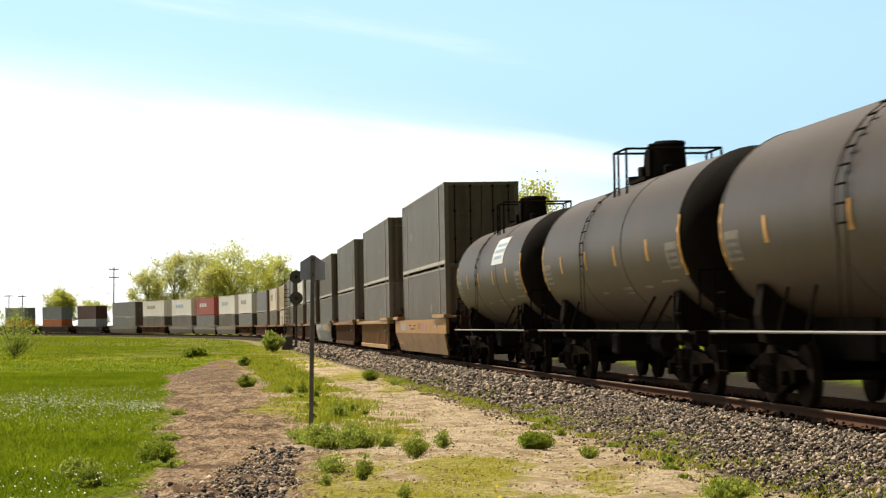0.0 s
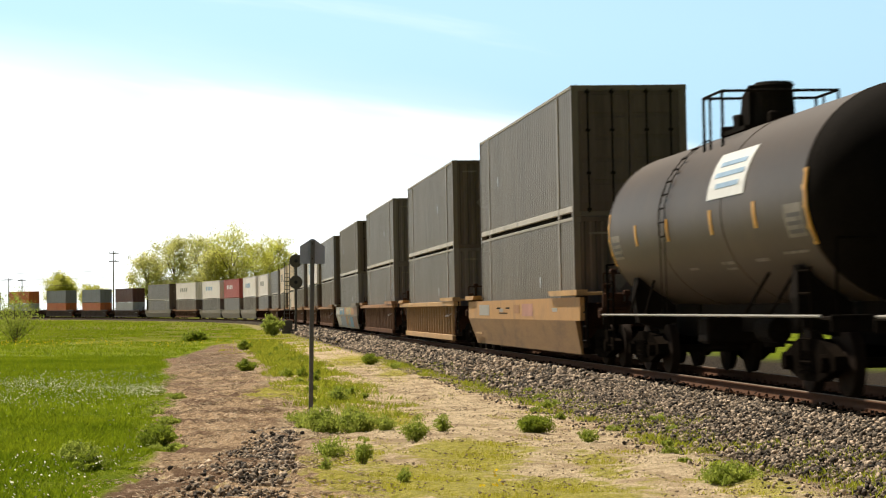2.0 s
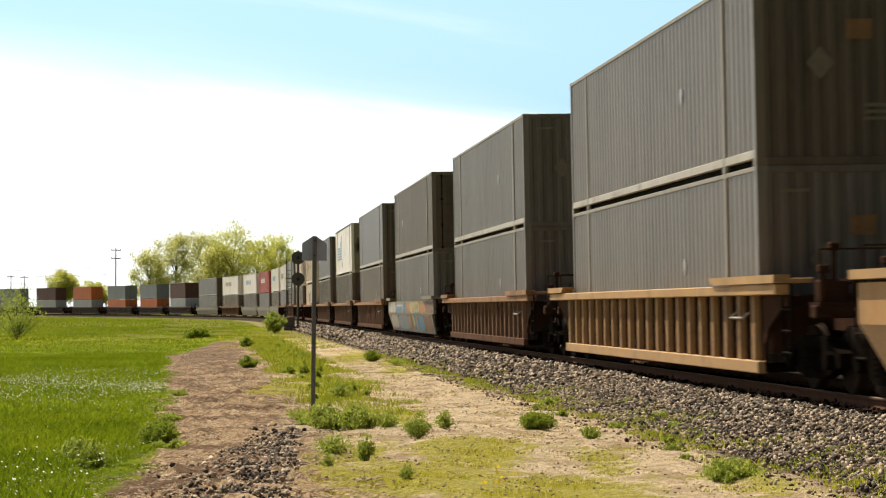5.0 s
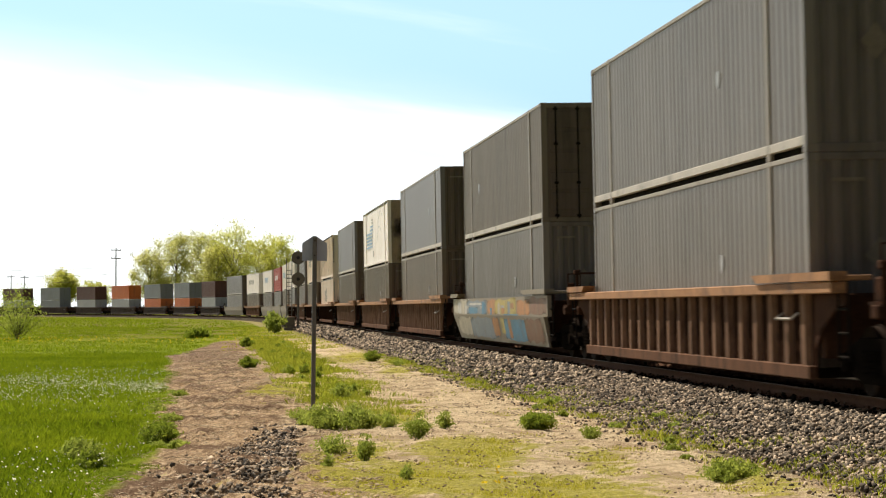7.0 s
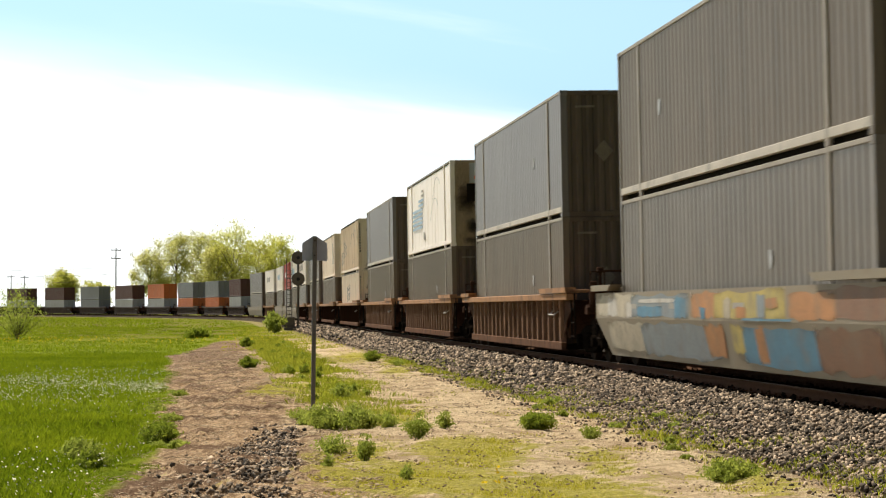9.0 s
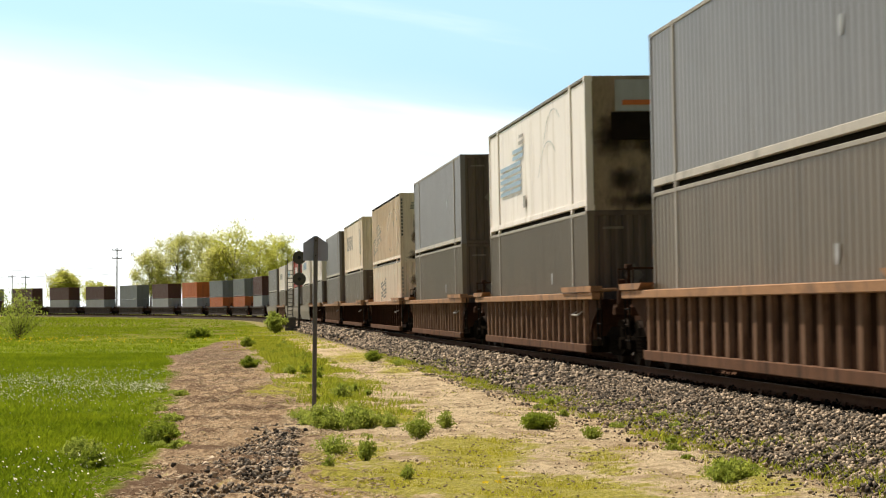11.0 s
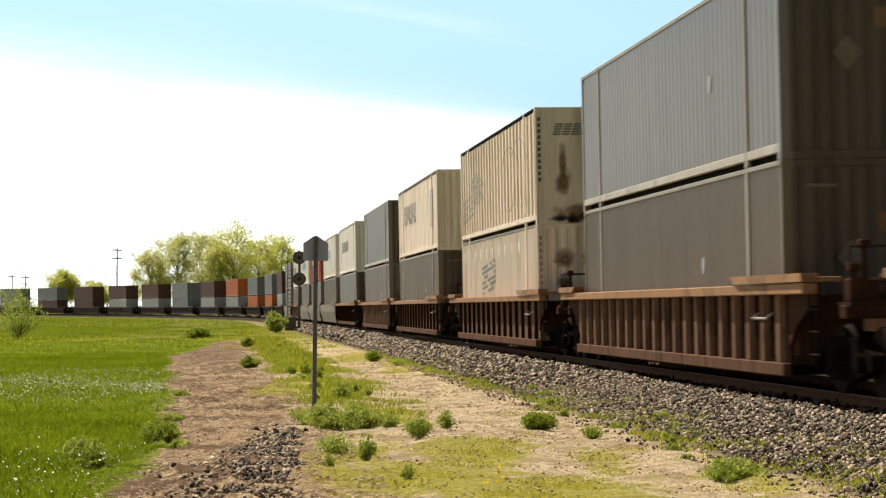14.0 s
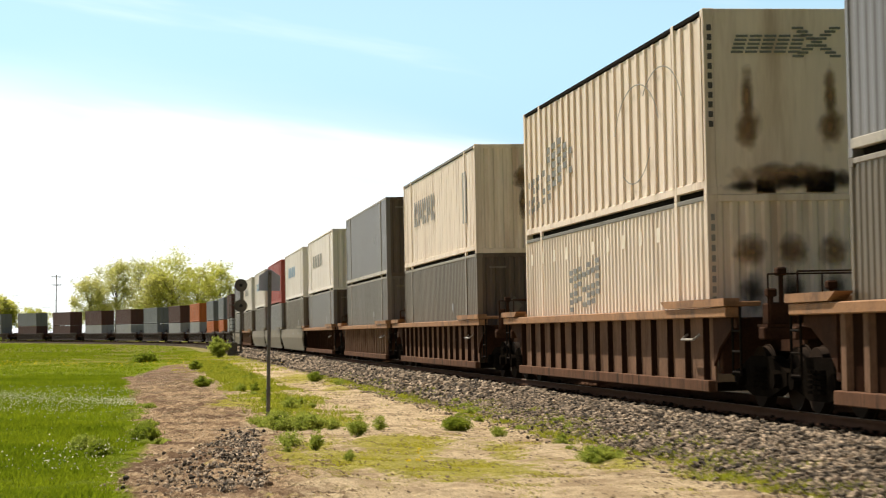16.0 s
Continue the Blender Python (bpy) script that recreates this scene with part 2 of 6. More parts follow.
def thin_out(m, plane=(1, 0, 1), most=0.8, inner=0.22, outer=0.64):
    """Lets a stain or a spray fade out towards the edge of its patch, unevenly."""
    t = m.node_tree
    N, Lk = t.nodes.new, t.links.new
    out = next(n for n in t.nodes if n.type == "OUTPUT_MATERIAL")
    p = next(n for n in t.nodes if n.type == "BSDF_PRINCIPLED")
    tc, gap, ln, nz, ad, rg, tr, mx = (N("ShaderNode" + k) for k in ("TexCoord", "VectorMath", "VectorMath", "TexNoise", "Math", "MapRange", "BsdfTransparent", "MixShader"))
    flat = N("ShaderNodeVectorMath")
    flat.operation, flat.inputs[1].default_value = "MULTIPLY", plane
    gap.operation, gap.inputs[1].default_value = "SUBTRACT", tuple(0.5 * v for v in plane)
    ln.operation, ad.operation = "LENGTH", "MULTIPLY_ADD"
    nz.inputs["Scale"].default_value, ad.inputs[1].default_value = 5.0, 0.35
    rg.interpolation_type = "SMOOTHSTEP"
    for k, v in (("From Min", inner), ("From Max", outer), ("To Min", most), ("To Max", 0.0)):
        rg.inputs[k].default_value = v
    Lk(tc.outputs["Generated"], flat.inputs[0])
    Lk(flat.outputs["Vector"], gap.inputs[0])
    Lk(gap.outputs["Vector"], ln.inputs[0])
    Lk(tc.outputs["Object"], nz.inputs["Vector"])
    Lk(nz.outputs["Fac"], ad.inputs[0])
    Lk(ln.outputs["Value"], ad.inputs[2])
    Lk(ad.outputs[0], rg.inputs["Value"])
    Lk(rg.outputs["Result"], mx.inputs["Fac"])
    Lk(tr.outputs["BSDF"], mx.inputs[1])
    Lk(p.outputs["BSDF"], mx.inputs[2])
    Lk(mx.outputs["Shader"], out.inputs["Surface"])


thin_out(M_STAIN, most=0.62)
M_SOOTY = mat("black_soot_stain", (0.035, 0.024, 0.016), 0.85, var=0.4, scale=3, fine=20, spec=0.1)
thin_out(M_SOOTY, most=0.58, inner=0.16, outer=0.66)
# rail and tie colours are lowered for the shade under the train
M_RAILHEAD = mat("rusty_rail_steel", (0.095, 0.045, 0.024), 0.85, 0.0, var=0.25, scale=3, fine=30, spec=0.1)
M_SHINE = mat("worn_rail_head", (0.20, 0.15, 0.11), 0.6, 0.5, var=0.15, scale=3, fine=30)
M_TIE = mat("shaded_weathered_timber", (0.030, 0.022, 0.016), 0.85, var=0.4, scale=4, fine=30, bump=0.4, stretch=(0.4, 3, 3), spec=0)
M_SIGN = mat("dull_aluminium_sheet", (0.36, 0.39, 0.53), 0.55, 0.0, var=0.12, scale=4, fine=30)
M_SIGNPOST = mat("galvanised_post_steel", (0.13, 0.125, 0.13), 0.55, 0.3, var=0.2, scale=6, fine=40)
M_BLACK = mat("signal_black_paint", (0.085, 0.075, 0.066), 0.55, var=0.3, scale=4, fine=30)
M_GALV = mat("dull_mast_paint", (0.10, 0.09, 0.08), 0.55, 0.2, var=0.25, scale=4, fine=30)
M_BARK = mat("gray_bark", (0.10, 0.08, 0.06), 0.9, var=0.35, scale=3, fine=20, bump=0.5)
M_POLE = mat("weathered_pole_wood", (0.13, 0.11, 0.09), 0.9, var=0.3, scale=2, fine=20)
M_WIRE = mat("dark_wire", (0.06, 0.06, 0.06), 0.6, var=0.1)
M_GLASS = mat("dark_signal_lens", (0.02, 0.02, 0.025), 0.15, var=0.1)


def leaf_mat(name, a, b, trans=0.35, scale=0.6):
    """Leaves, each of its own tint between two greens."""
    m = bpy.data.materials.new(name)
    m.use_nodes = True
    t = m.node_tree
    p = t.nodes["Principled BSDF"]
    g, r = t.nodes.new("ShaderNodeNewGeometry"), t.nodes.new("ShaderNodeMix")
    n = t.nodes.new("ShaderNodeTexNoise")
    n.inputs["Scale"].default_value = scale
    tc = t.nodes.new("ShaderNodeTexCoord")
    t.links.new(tc.outputs["Object"], n.inputs["Vector"])
    s = t.nodes.new("ShaderNodeMath")
    s.operation = "MULTIPLY_ADD"
    s.inputs[1].default_value = 0.5
    h = t.nodes.new("ShaderNodeMapRange")
    h.inputs["From Min"].default_value, h.inputs["From Max"].default_value, h.inputs["To Max"].default_value = 0.3, 0.7, 0.5
    t.links.new(n.outputs["Fac"], h.inputs["Value"])
    t.links.new(g.outputs["Random Per Island"], s.inputs[0])
    t.links.new(h.outputs["Result"], s.inputs[2])
    r.data_type = "RGBA"
    r.inputs["A"].default_value, r.inputs["B"].default_value = (*a, 1), (*b, 1)
    t.links.new(s.outputs[0], r.inputs["Factor"])
    t.links.new(r.outputs["Result"], p.inputs["Base Color"])
    p.inputs["Roughness"].default_value = 0.6
    p.inputs["Specular IOR Level"].default_value = 0.15
    tl, ms = t.nodes.new("ShaderNodeBsdfTranslucent"), t.nodes.new("ShaderNodeMixShader")
    ms.inputs["Fac"].default_value = trans
    t.links.new(r.outputs["Result"], tl.inputs["Color"])
    t.links.new(p.outputs["BSDF"], ms.inputs[1])
    t.links.new(tl.outputs["BSDF"], ms.inputs[2])
    t.links.new(ms.outputs["Shader"], t.nodes["Material Output"].inputs["Surface"])
    return m


# tree greens are lightened beyond real leaves; distance haze is in the colour
M_LEAF_TREE = leaf_mat("spring_leaves", (0.50, 0.53, 0.10), (0.68, 0.66, 0.18), 0.85, 0.15)
M_LEAF_TREE_B = leaf_mat("hazed_spring_leaves", (0.50, 0.52, 0.18), (0.68, 0.66, 0.28), 0.85, 0.15)
M_LEAF_BUSH = leaf_mat("bush_leaves", (0.14, 0.21, 0.02), (0.40, 0.46, 0.055), 0.6, 5)
M_LEAF_WEED = leaf_mat("weed_leaves", (0.22, 0.29, 0.045), (0.50, 0.55, 0.11), 0.62, 5)
M_GRASS = leaf_mat("meadow_grass", (0.115, 0.19, 0.006), (0.35, 0.42, 0.02), 0.55, 0.3)
M_GRASS_DRY = leaf_mat("short_yellow_green_grass", (0.36, 0.36, 0.03), (0.62, 0.56, 0.08), 0.6, 0.8)
M_PETAL = leaf_mat("white_petals", (0.85, 0.8, 0.66), (0.93, 0.88, 0.75), 0.7, 1)
M_GRASS_V = leaf_mat("coarse_green_verge_grass", (0.22, 0.28, 0.02), (0.46, 0.47, 0.055), 0.6, 0.8)
M_STEEL_D = mat("dark_brown_well_paint", (0.06, 0.035, 0.025), 0.75, var=0.4, scale=1.5, fine=25, dirt=(0.03, 0.02, 0.016), dirt_amount=0.7)
M_FLOWER_Y = leaf_mat("yellow_petals", (0.75, 0.52, 0.02), (0.85, 0.66, 0.04), 0.6, 1)


# ---- the railway line ----
# straight past the camera, then a spiral into a left-hand curve of 512 m radius
_ss = np.arange(-160, 1000.01, 0.5)
_k = np.clip((_ss - 200.8) / 76.9, 0, 1) / 512.5
_th = np.cumsum(_k) * 0.5 + 0.1067
_x, _y = -np.cumsum(np.sin(_th)) * 0.5, np.cumsum(np.cos(_th)) * 0.5
_x += 7.158 - np.interp(0, _ss, _x)
_y += 20 - np.interp(0, _ss, _y)
BANK = 1.1


def line(s):
    """Place and heading of the line's centre at s metres along it."""
    return float(np.interp(s, _ss, _x)), float(np.interp(s, _ss, _y)), float(np.interp(s, _ss, _th))


def on_line(s, z=0.0):
    x, y, th = line(s)
    return pose(x, y, 0, 0, -BANK, math.degrees(th)) @ pose(0, 0, z)


def beside(s, u, z=0.0):
    """A point u metres to the field's side of the line's centre."""
    x, y, th = line(s)
    return x - u * math.cos(th), y - u * math.sin(th), z


def off_line(x, y):
    """How far a point lies to the field's side of the line (about)."""
    return (np.interp(y, _y, _x) - x) * np.cos(np.interp(y, _y, _th))


def meadow_edge(y):
    """How far from the line the meadow begins."""
    return np.interp(y, [0, 18, 30, 45, 66, 75, 101, 126, 160, 300], [10.2, 10.05, 9.9, 10.2, 10.7, 10.9, 9.5, 7.4, 5.4, 5.0]) + 0.13 * np.sin(y * 0.43) + 0.08 * np.sin(y * 1.1) + 0.05 * np.sin(y * 3.3)


def ground_z(x, y):
    u = off_line(x, y)
    bank = np.clip((300 - y) / 90, 0, 1)
    z = np.interp(u, [-60, -24, -12, -3.6, -1.9, 1.95, 3.5, 9.0, 10.5, 30, 400], [3.6, 3.4, 0.2, -0.5, -0.2, -0.2, -0.5, -0.52, -0.6, -0.55, -0.4])
    z = np.where((u < -3.6) & (z > -0.5), -0.5 + (z + 0.5) * bank, z)
    return z + 0.05 * np.sin(x * 0.9 + 0.3 * y) * np.sin(0.5 * y + 1.0) * np.clip((np.abs(u) - 3.5) / 2, 0, 1)


# patches of low moss and short grass on the sand: x, y, half width, half length, strength
MOSS = ((-0.3, 20.6, 1.1, 2.6, 1.0), (0.9, 19.3, 0.9, 2.4, 1.0), (-1.0, 24.0, 0.55, 2.4, 0.7), (0.3, 24.4, 0.75, 2.2, 0.95), (-0.85, 32.5, 0.55, 3.0, 0.8), (-3.2, 42.5, 0.75, 3.6, 0.9),
        (-2.1, 43.0, 0.65, 7.0, 0.8), (-1.2, 56.0, 0.5, 5.0, 0.7), (-0.6, 66.0, 1.3, 8.0, 0.9), (-2.9, 72.0, 1.2, 9.0, 0.7), (1.75, 23.0, 0.45, 2.2, 0.5), (3.0, 20.5, 0.5, 2.6, 0.6))


def moss_at(x, y):
    m = 0.0
    for cx, cy, rx, ry, k in MOSS:
        m = np.maximum(m, k * np.exp(-((x - cx) / rx) ** 2 - ((y - cy) / ry) ** 2))
    return m


# ---- mesh helpers ----
def box(bm, x0, x1, y0, y1, z0, z1, bevel=0.0, m=None):
    co = [(x, y, z) for z in (z0, z1) for y in (y0, y1) for x in (x0, x1)]
    v = [bm.verts.new(c) for c in co]
    fs = [bm.faces.new([v[i] for i in q]) for q in ((0, 2, 3, 1), (4, 5, 7, 6), (0, 1, 5, 4), (2, 6, 7, 3), (0, 4, 6, 2), (1, 3, 7, 5))]
    if bevel:
        es = {e for f in fs for e in f.edges}
        got = bmesh.ops.bevel(bm, geom=list(es), offset=bevel, segments=1, affect="EDGES")
        v = list({w for f in got["faces"] for w in f.verts} | {w for w in v if w.is_valid})
    if m is not None:
        bmesh.ops.transform(bm, matrix=m, verts=v)
    return v


def rod(bm, a, b, r, seg=8, r2=None):
    a, b = Vector(a), Vector(b)
    r2 = r if r2 is None else r2
    q = (b - a).to_track_quat("Z", "Y").to_matrix()
    ra, rb = [], []
    for i in range(seg):
        d = q @ Vector((math.cos(2 * math.pi * i / seg), math.sin(2 * math.pi * i / seg), 0))
        ra.append(bm.verts.new(a + d * r))
        rb.append(bm.verts.new(b + d * r2))
    for i in range(seg):
        j = (i + 1) % seg
        bm.faces.new((ra[i], ra[j], rb[j], rb[i]))
    bm.faces.new(ra[::-1])
    bm.faces.new(rb)


def prism(bm, poly, axis, a, b):
    """A polygon in the two other axes, drawn out from a to b along an axis (0 x, 1 y, 2 z)."""
    def at(p, t):
        c = list(p)
        c.insert(axis, t)
        return c
    va, vb = [bm.verts.new(at(p, a)) for p in poly], [bm.verts.new(at(p, b)) for p in poly]
    n = len(poly)
    for i in range(n):
        bm.faces.new((va[i], va[(i + 1) % n], vb[(i + 1) % n], vb[i]))
    bm.faces.new(va[::-1])
    bm.faces.new(vb)


def mesh_of(name, bm, material, smooth=False):
    bmesh.ops.recalc_face_normals(bm, faces=bm.faces)
    me = bpy.data.meshes.new(name)
    bm.to_mesh(me)
    bm.free()
    for mm in (material if isinstance(material, (list, tuple)) else [material]):
        me.materials.append(mm)
    if smooth:
        for p in me.polygons:
            p.use_smooth = True
    return me


def part(name, bm, material, parent=None, label="", smooth=False, at=None):
    ob = new(name, mesh_of(name, bm, material, smooth))
    if parent is not None:
        ob.parent = parent
    if at is not None:
        ob.matrix_basis = at
    return tagged(ob, label)


def fast_mesh(name, verts, faces, material):
    """A mesh from arrays of points and of triangles or quads."""
    me = bpy.data.meshes.new(name)
    k = faces.shape[1]
    me.vertices.add(len(verts))
    me.vertices.foreach_set("co", np.asarray(verts, dtype=np.float32).ravel())
    me.loops.add(faces.size)
    me.loops.foreach_set("vertex_index", np.asarray(faces, dtype=np.int32).ravel())
    me.polygons.add(len(faces))
    me.polygons.foreach_set("loop_start", np.arange(len(faces), dtype=np.int32) * k)
    me.materials.append(material)
    me.update(calc_edges=True)
    return me


def empty(name, m=None):
    ob = new(name)
    ob.empty_display_size = 0.3
    if m is not None:
        ob.matrix_basis = m
    return ob


def B():
    return bmesh.new()


# ---- ground ----
def ground_material():
    m = bpy.data.materials.new("ground_soil_and_turf")
    m.use_nodes = True
    t = m.node_tree
    N, Lk = t.nodes.new, t.links.new
    p = t.nodes["Principled BSDF"]
    p.inputs["Roughness"].default_value = 0.95
    p.inputs["Specular IOR Level"].default_value = 0.05
    tc, at = N("ShaderNodeTexCoord"), N("ShaderNodeAttribute")
    at.attribute_name = "off_line"

    def tex(scale, detail=5.0, rough=0.6):
        n = N("ShaderNodeTexNoise")
        n.inputs["Scale"].default_value, n.inputs["Detail"].default_value, n.inputs["Roughness"].default_value = scale, detail, rough
        Lk(tc.outputs["Object"], n.inputs["Vector"])
        return n.outputs["Fac"]

    def math_(op, a, b, c=None):
        n = N("ShaderNodeMath")
        n.operation = op
        for i, v in enumerate((a, b) if c is None else (a, b, c)):
            if isinstance(v, (int, float)):
                n.inputs[i].default_value = v
            else:
                Lk(v, n.inputs[i])
        return n.outputs[0]

    def rng(v, a, b, lo=0.0, hi=1.0):
        n = N("ShaderNodeMapRange")
        n.interpolation_type = "SMOOTHSTEP"
        for k, x in (("From Min", a), ("From Max", b), ("To Min", lo), ("To Max", hi)):
            n.inputs[k].default_value = x
        Lk(v, n.inputs["Value"])
        return n.outputs["Result"]

    def mixc(f, a, b):
        n = N("ShaderNodeMix")
        n.data_type = "RGBA"
        Lk(f, n.inputs["Factor"])
        for k, v in (("A", a), ("B", b)):
            if isinstance(v, tuple):
                n.inputs[k].default_value = (*v, 1)
            else:
                Lk(v, n.inputs[k])
        return n.outputs["Result"]

    big, mid, fine = tex(0.35), tex(1.6), tex(14.0, 4.0, 0.7)
    grain = tex(55.0, 3.0, 0.7)
    u = math_("ADD", math_("ADD", at.outputs["Fac"], math_("MULTIPLY", math_("SUBTRACT", mid, 0.5), 1.5)), math_("MULTIPLY", math_("SUBTRACT", big, 0.5), 2.2))
    streak = tex(4.5, 6.0, 0.7)
    sand = mixc(rng(fine, 0.3, 0.7), (0.60, 0.46, 0.285), (0.90, 0.745, 0.50))
    sand = mixc(rng(mid, 0.46, 0.64, 0, 0.7), sand, (0.50, 0.36, 0.22))
    sand = mixc(rng(streak, 0.52, 0.68, 0, 0.6), sand, (0.40, 0.275, 0.165))
    sand = mixc(rng(tex(0.8, 7.0, 0.72), 0.50, 0.62, 0, 0.6), sand, (0.44, 0.315, 0.20))
    sand = mixc(rng(tex(26.0, 4.0, 0.7), 0.58, 0.70, 0, 0.6), sand, (0.27, 0.185, 0.115))
    sand = mixc(rng(grain, 0.60, 0.76, 0, 0.8), sand, (0.85, 0.73, 0.55))
    sand = mixc(rng(grain, 0.24, 0.42, 0.75, 0), sand, (0.17, 0.115, 0.075))
    mulch = mixc(rng(fine, 0.34, 0.66), (0.27, 0.175, 0.10), (0.66, 0.475, 0.295))
    mulch = mixc(rng(grain, 0.56, 0.72, 0, 0.9), mulch, (0.78, 0.61, 0.43))
    mulch = mixc(rng(tex(0.6, 7.0, 0.7), 0.46, 0.57, 0, 0.85), mulch, (0.165, 0.10, 0.064))
    mulch = mixc(rng(streak, 0.52, 0.64, 0, 0.55), mulch, (0.68, 0.50, 0.33))
    mulch = mixc(rng(tex(9.0, 5.0, 0.7), 0.56, 0.66, 0, 0.8), mulch, (0.80, 0.63, 0.45))
    mulch = mixc(rng(grain, 0.26, 0.42, 0.7, 0), mulch, (0.06, 0.038, 0.026))
    # near-black, so the gaps between ballast stones carry painted shade
    gravel = mixc(rng(grain, 0.35, 0.65), (0.018, 0.014, 0.011), (0.10, 0.08, 0.06))
    turf = mixc(rng(mid, 0.35, 0.65), (0.13, 0.19, 0.006), (0.23, 0.29, 0.014))
    turf = mixc(rng(fine, 0.4, 0.75, 0, 0.55), turf, (0.29, 0.33, 0.025))
    # far across the field the turf thins to yellower grass
    at2 = N("ShaderNodeAttribute")
    at2.attribute_name = "along"
    turf = mixc(rng(at2.outputs["Fac"], 75, 140, 0, 0.75), turf, mixc(rng(mid, 0.4, 0.62), (0.20, 0.26, 0.014), (0.36, 0.32, 0.03)))
    turf = mixc(rng(at2.outputs["Fac"], 105, 150, 0, 0.7), turf, mixc(rng(tex(0.12, 5.0, 0.6), 0.42, 0.58), (0.17, 0.20, 0.022), (0.20, 0.15, 0.07)))
    moss = mixc(rng(fine, 0.35, 0.65), (0.33, 0.32, 0.035), (0.60, 0.53, 0.10))
    at4 = N("ShaderNodeAttribute")
    at4.attribute_name = "moss"
    col = mixc(rng(u, 7.5, 8.3), sand, mulch)
    # dark dried stalks where the brown strip runs out
    col = mixc(math_("MULTIPLY", math_("MULTIPLY", rng(at2.outputs["Fac"], 58, 75), rng(at2.outputs["Fac"], 95, 120, 1, 0)), rng(u, 7.6, 8.4, 0, 0.55)), col, (0.20, 0.125, 0.095))
    spots = math_("ADD", at4.outputs["Fac"], math_("ADD", math_("MULTIPLY", math_("SUBTRACT", streak, 0.5), 1.5), math_("MULTIPLY", math_("SUBTRACT", tex(1.1, 6.0, 0.7), 0.5), 1.3)))
    moss = mixc(rng(tex(7.0, 5.0, 0.7), 0.5, 0.66, 0, 0.6), moss, (0.20, 0.21, 0.03))
    col = mixc(math_("MULTIPLY", rng(spots, 0.24, 0.56, 0, 0.95), rng(grain, 0.30, 0.52, 0.35, 1.0)), col, moss)
    col = mixc(rng(at2.outputs["Fac"], 92, 135, 0, 0.8), col, mixc(rng(mid, 0.4, 0.6), (0.17, 0.19, 0.03), (0.28, 0.235, 0.10)))
    at3 = N("ShaderNodeAttribute")
    at3.attribute_name = "meadow"
    col = mixc(rng(math_("ADD", at3.outputs["Fac"], math_("MULTIPLY", math_("SUBTRACT", mid, 0.5), 0.5)), -0.1, 0.15), col, turf)
    col = mixc(rng(math_("ADD", at.outputs["Fac"], math_("MULTIPLY", math_("SUBTRACT", mid, 0.5), 1.2)), 3.2, 3.9, 1, 0), col, gravel)
    col = mixc(rng(u, -7.5, -6.0, 1, 0), col, turf)
    Lk(col, p.inputs["Base Color"])
    bp = N("ShaderNodeBump")
    bp.inputs["Strength"].default_value, bp.inputs["Distance"].default_value = 1.0, 0.09
    Lk(math_("ADD", fine, math_("MULTIPLY", grain, 0.5)), bp.inputs["Height"])
    Lk(bp.outputs["Normal"], p.inputs["Normal"])
    return m


M_GROUND = ground_material()


def build_ground():
    ys = np.unique(np.concatenate([np.linspace(-4000, -60, 18), np.arange(-60, 14, 4.0), np.arange(14, 44, 0.16), np.arange(44, 90, 0.5),
                                   np.arange(90, 560, 6.0), np.geomspace(570, 4500, 14)]))
    us = np.unique(np.concatenate([-np.geomspace(30, 4000, 18), np.arange(-30, -4, 2.0), np.arange(-4, 12.01, 0.16), np.arange(12, 40, 1.5),
                                   np.geomspace(40, 4000, 22)]))
    xt = np.interp(ys, _y, _x)
    yy, uu = np.meshgrid(ys, us, indexing="ij")
    xx = xt[:, None] - uu / np.cos(np.interp(ys, _y, _th))[:, None]
    zz = ground_z(xx, yy)
    r = np.random.RandomState(4)
    rough = np.clip((uu - 3.2) / 1.0, 0, 1) * np.clip((12 - uu) / 2, 0, 1) * (yy > 10) * (yy < 95)
    zz = zz + rough * (0.03 * np.sin(xx * 3.1 + yy * 1.3) * np.sin(yy * 2.3 - xx) + r.normal(0, 0.012, zz.shape) * (1 + 1.6 * (uu > 7.9) * (yy < 60)))
    n, k = len(ys), len(us)
    i = np.arange((n - 1) * (k - 1))
    a = (i // (k - 1)) * k + i % (k - 1)
    faces = np.stack([a, a + k, a + k + 1, a + 1], 1)
    me = fast_mesh("ground", np.stack([xx, yy, zz], -1).reshape(-1, 3), faces, M_GROUND)
    for key, vals in (("off_line", off_line(xx, yy)), ("along", yy), ("meadow", off_line(xx, yy) - meadow_edge(yy)), ("moss", moss_at(xx, yy))):
        me.attributes.new(key, "FLOAT", "POINT").data.foreach_set("value", vals.astype(np.float32).ravel())
    me.polygons.foreach_set("use_smooth", np.ones(len(faces), dtype=bool))
    if me.polygons[0].normal.z < 0:
        me.flip_normals()
    return tagged(new("ground", me), "dry sandy track edge with moss, brown mulch and a green meadow", "ground", kind="structure")


build_ground()


